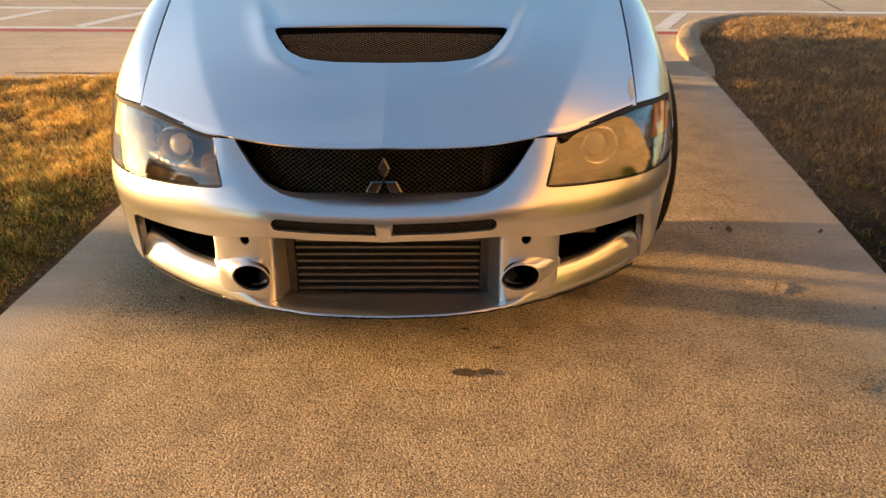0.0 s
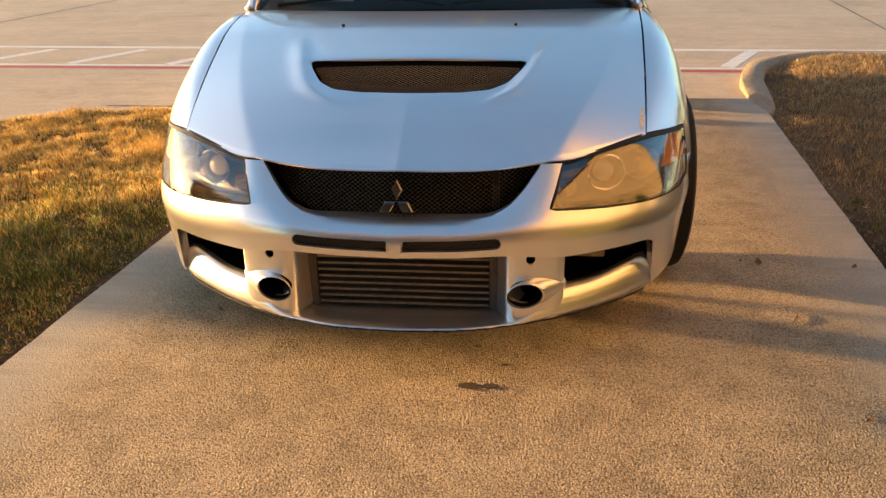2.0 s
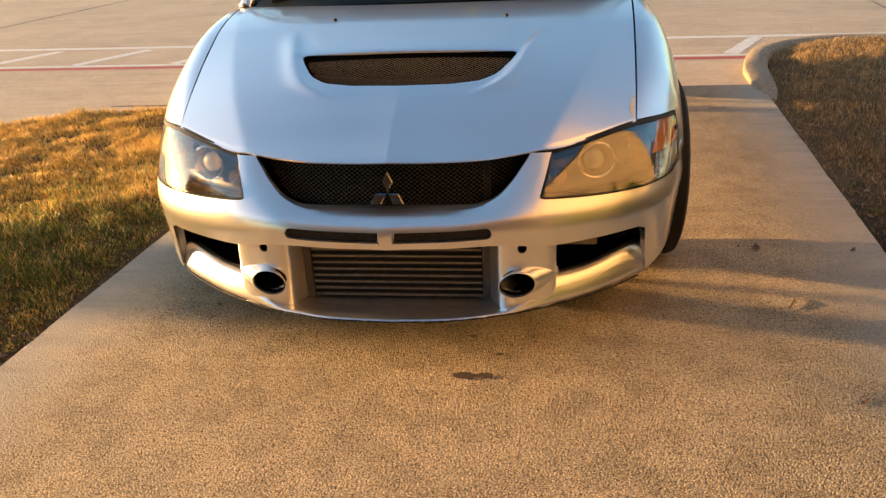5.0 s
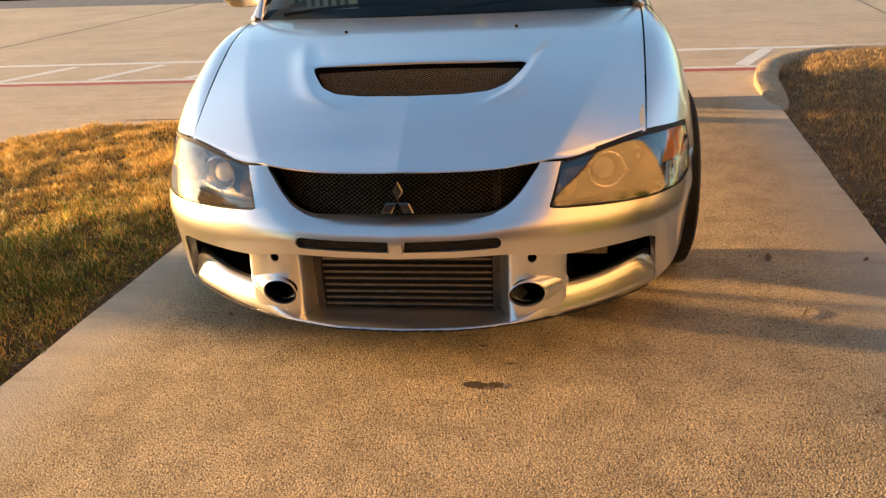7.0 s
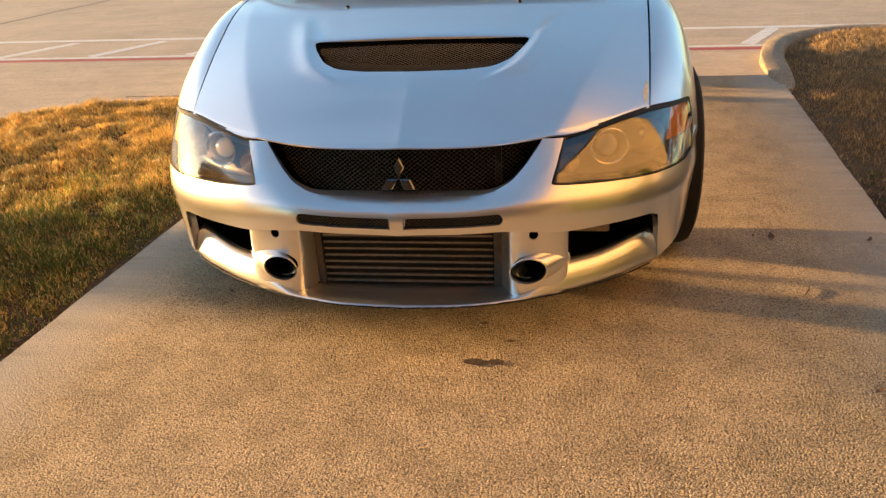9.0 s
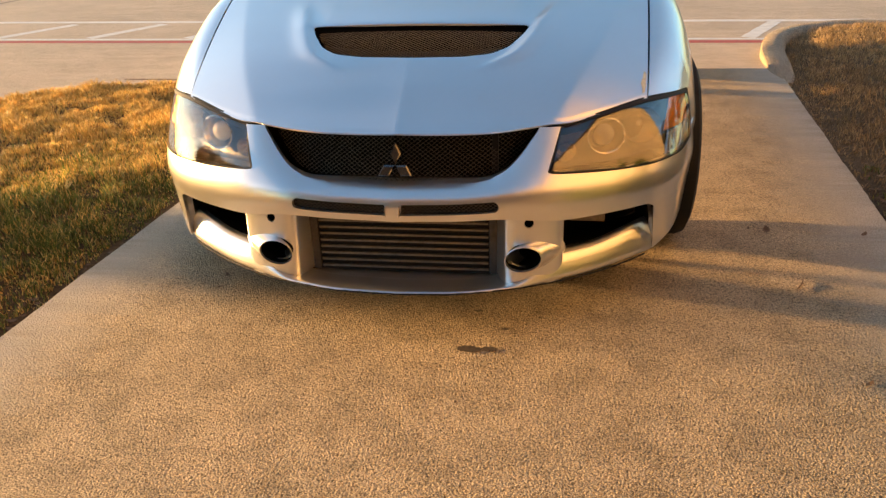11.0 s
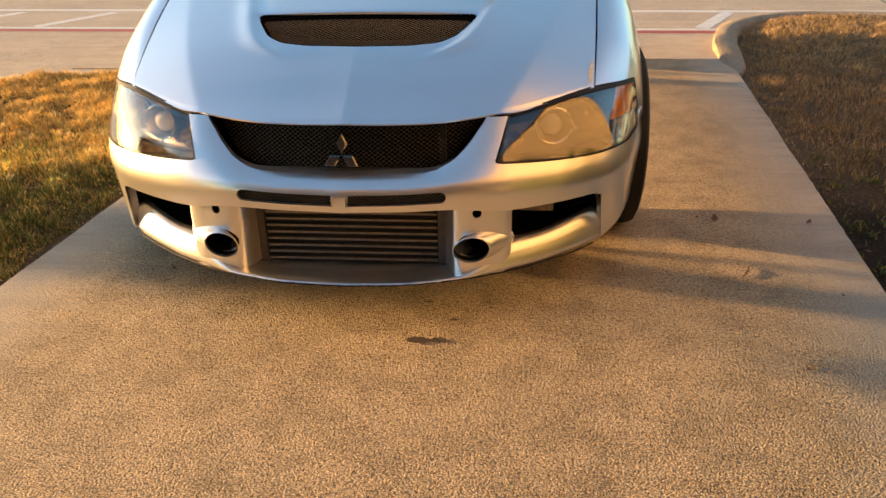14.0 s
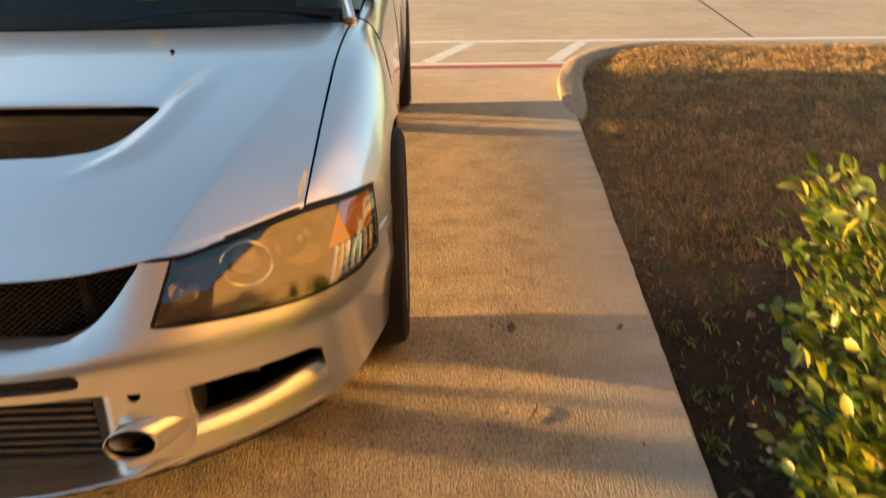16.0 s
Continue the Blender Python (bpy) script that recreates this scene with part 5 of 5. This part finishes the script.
SHRUB_C = Vector((2.14, -0.61, 0.0))
SHRUB_R = (0.62, 0.78, 0.74)
shrub = thing("shrub", "dense evergreen shrub, glossy yellow-green leaves, beside the driveway", "shrub", tuple(SHRUB_C))
rng = random.Random(31)
tips = []
stem_bm = bmesh.new()
for k in range(430):
    a, h = rng.uniform(0, math.tau), rng.random() ** 0.95
    ring = math.sqrt(max(0.05, 1 - (max(0.0, h - 0.86) / 0.26) ** 2)) * rng.uniform(0.86, 1.0) * (0.86 + 0.17 * h)
    sq = 1 / (abs(math.cos(a)) ** 6 + abs(math.sin(a)) ** 6) ** (1 / 6)
    end = SHRUB_C + Vector((math.cos(a) * SHRUB_R[0] * ring * sq, math.sin(a) * SHRUB_R[1] * ring * sq, 0.05 + h * SHRUB_R[2] + rng.uniform(-0.03, 0.05)))
    if k % 13 == 0:
        end += (end - SHRUB_C).normalized() * rng.uniform(0.05, 0.13) + Vector((0, 0, 0.04))
    root = SHRUB_C + Vector((math.cos(a) * 0.12 + rng.uniform(-0.1, 0.1), math.sin(a) * 0.2 + rng.uniform(-0.1, 0.1), 0.0))
    mid = root.lerp(end, 0.55) + Vector((rng.uniform(-0.06, 0.06), rng.uniform(-0.06, 0.06), 0.06 + 0.06 * rng.random()))
    pts = []
    for i in range(9):
        t = i / 8
        pts.append((1 - t) ** 2 * root + 2 * t * (1 - t) * mid + t * t * end)
    tips.append(pts)
    if k < 36:
        part("branch", tube(pts, [0.008 - 0.0062 * i / 8 for i in range(9)], 5), BARK, shrub)
    else:
        tmp = tube(pts, [0.005 - 0.0040 * i / 8 for i in range(9)], 4)
        me = bpy.data.meshes.new("t")
        tmp.to_mesh(me)
        tmp.free()
        stem_bm.from_mesh(me)
        bpy.data.meshes.remove(me)
tagged(part("twig_mass", stem_bm, BARK, shrub), kind="stuff")
leaf_a = finish(leaf_mesh(0.036, 0.0175), "leaf", 60)
leaf_a.materials.append(LEAF)
template = np.array([v.co[:] for v in leaf_a.vertices])
quads = np.array([p.vertices[:] for p in leaf_a.polygons])
placed = []
for pts in tips:
    for j in range(80):
        t = 1 - 0.62 * rng.random() ** 1.5
        i = min(int(t * 8), 7)
        p = pts[i].lerp(pts[i + 1], t * 8 - i)
        p = p + Vector((rng.gauss(0, 0.022), rng.gauss(0, 0.022), rng.gauss(0, 0.020)))
        out = (p - SHRUB_C - Vector((0, 0, 0.35)))
        out.normalize()
        d = (out + Vector((rng.gauss(0, 0.6), rng.gauss(0, 0.6), 0.35 + rng.gauss(0, 0.5)))).normalized()
        up = Vector((rng.gauss(0, 0.5), rng.gauss(0, 0.5), 1.0))
        x = d.cross(up).normalized()
        m = Matrix((x, d, x.cross(d))).transposed().to_4x4()
        m = Matrix.Translation(p) @ m @ Matrix.Diagonal((1, 1, 1, 1)) @ Matrix.Scale(rng.uniform(0.6, 1.25), 4)
        if p.z > 0.03:
            placed.append(m)
front = [m for m in placed if m.translation.x < 1.66]
front = front[:: max(1, len(front) // 290)][:290]
chosen = set(id(m) for m in front)
for m in front:
    ob = new("leaf", leaf_a)
    ob.parent = shrub
    ob.matrix_parent_inverse = shrub.matrix_basis.inverted()
    ob.matrix_basis = m
rest = [m for m in placed if id(m) not in chosen]
co = np.concatenate([(np.c_[template, np.ones(len(template))] @ np.array(m).T)[:, :3] for m in rest])
fc = (quads[None] + (np.arange(len(rest)) * len(template))[:, None, None]).reshape(-1, 4)
me = bpy.data.meshes.new("leaves")
me.from_pydata(co.tolist(), [], fc.tolist())
me.update()
me.materials.append(LEAF)
shade(me, 60)
tagged(part("leaves", me, LEAF, shrub), kind="stuff")


# ---- what closes the place, out of view, behind the camera and across the lot ----
def far_tree(x, y, h, seed):
    r = random.Random(seed)
    t = thing("tree", "leafy dark tree across the parking lot", "tree", (x, y, STREET), group="far trees")
    part("trunk", tube([(x, y, STREET), (x + 0.1, y, h * 0.3), (x - 0.05, y + 0.1, h * 0.6)], [0.18, 0.13, 0.06], 8), BARK, t)
    n = 2600
    q = np.random.default_rng(seed)
    cs = [(x + r.uniform(-1, 1) * h * 0.28, y + r.uniform(-1, 1) * h * 0.28, h * r.uniform(0.42, 0.92), h * r.uniform(0.12, 0.22)) for _ in range(16)]
    pts = []
    for _ in range(n):
        c = cs[r.randrange(16)]
        d = Vector((r.gauss(0, 1), r.gauss(0, 1), r.gauss(0, 1))).normalized() * c[3] * r.uniform(0.6, 1.05)
        pts.append((c[0] + d.x, c[1] + d.y, c[2] + d.z))
    pts = np.array(pts)
    tri = q.normal(0, 0.11, (n, 3, 3))
    v = (pts[:, None] + tri).reshape(-1, 3)
    me = bpy.data.meshes.new("crown")
    me.from_pydata(v.tolist(), [], np.arange(n * 3).reshape(-1, 3).tolist())
    me.materials.append(TREELEAF)
    tagged(part("crown", me, TREELEAF, t), kind="stuff")


# added out of view, kept dark to dim the bumper's reflections
solid("wall_south_unseen", boxed(-5.0, 5.5, -7.8, -7.5, STREET, 9.0), HOUSE, "added plain brown wall out of view behind the driveway", "wall", kind="structure")
# added out of view to bounce warm sun onto car and driveway
solid("wall_east_bounce", boxed(5.2, 5.5, -7.5, 1.5, STREET, 10.4), WALLMAT, "added tan wall out of view, bouncing warm evening sun", "wall", kind="structure")
solid("roof_east", prism([(4.95, 10.38), (10.0, 12.5), (10.0, 12.35), (4.95, 10.2)], lambda x, z: (x, -8.0, z), (0, 9.9, 0)), make_plain("grey_shingle", (0.07, 0.06, 0.055), 0.9, scale=9, vary=0.4, bump=0.3), "dark shingle roof added over the tan bounce wall", "roof", kind="structure")
# panelled door added out of view, dark for the same reflections
bm = boxed(-2.3, 2.7, -7.5, -7.46, STREET, 2.7)
for i in range(4):
    for j in range(4):
        box(bm, -2.2 + 1.22 * i, -1.12 + 1.22 * i, -7.46, -7.445, 0.02 + 0.66 * j, 0.56 + 0.66 * j, 0.006)
solid("door_1_unseen", bm, make_plain("brown_garage_door", (0.06, 0.04, 0.028), 0.6, scale=12, vary=0.2), "added dark brown panelled garage door out of view behind the driveway", "garage door", kind="structure")
# the last four trees are added out of view for the fender's reflections
for k, (x, y, h) in enumerate(((-13, -12, 7), (-20, -9, 8), (-26, -3, 8), (16, -6, 7), (-22, 26, 7), (-8, 30, 8), (9, 28, 7), (24, 24, 8), (14, 4, 4.6), (15, 8, 5.2), (17, 13, 4.6), (19, 19, 5.0))):
    far_tree(x, y, h, 100 + k)


def far_house(x, y, wide, high, ridge):
    """A plain house across the street, gable to the lot."""
    h = thing("house", "plain house in silhouette across the street", "house", (x, y, STREET), group="far houses")
    part("wall", boxed(x - 4, x, y - wide / 2, y + wide / 2, STREET, high, bevel=0.02), HOUSE, h)
    part("roof", prism([(y - wide / 2 - 0.4, high), (y, ridge), (y + wide / 2 + 0.4, high)], lambda p, z: (x - 4.3, p, z), (4.6, 0, 0)), SHINGLE, h)
    part("chimney", boxed(x - 2.2, x - 1.6, y + wide * 0.18, y + wide * 0.18 + 0.6, high, ridge + 0.5, bevel=0.02), HOUSE, h)


SHINGLE = make_plain("brown_shingle", (0.06, 0.05, 0.045), 0.9, scale=8, vary=0.4)
for x, y, wide, high, ridge in ((-27, -6.5, 9, 3.0, 5.2), (-30, -18, 10, 3.0, 5.4)):
    far_house(x, y, wide, high, ridge)
for k, (x, y, h) in enumerate(((-14, -2.0, 5.4), (-15, -4.6, 6.4), (-14, -7.4, 5.6))):
    far_tree(x, y, h, 140 + k)


# a low hedge added out of view past the lawn to cast a long shadow on the near grass
hedge = thing("hedge", "added low hedge out of view, shading the near lawn", "hedge", (-6.6, 0.95, 0))
q = np.random.default_rng(77)
n = 16000
hy = q.uniform(0.05, 1.85, n)
# raised end blocks the sun from the concrete under the nose
htop = 0.36 + 0.20 * np.clip((hy - 1.25) / 0.15, 0, 1)
p = np.stack([q.uniform(-6.9, -6.3, n), hy, 0.02 + htop * q.uniform(0, 1, n) ** 0.7], 1)
tri = q.normal(0, 0.022, (n, 3, 3))
me = bpy.data.meshes.new("hedge_leaves")
me.from_pydata((p[:, None] + tri).reshape(-1, 3).tolist(), [], np.arange(n * 3).reshape(-1, 3).tolist())
me.materials.append(TREELEAF)
tagged(part("hedge_leaves", me, TREELEAF, hedge), kind="stuff")
for k in range(5):
    part("shade_hedge_stem", tube([(-6.6, 0.25 + 0.35 * k, -0.05), (-6.58, 0.27 + 0.35 * k, 0.4)], [0.02, 0.008], 6), BARK, hedge)
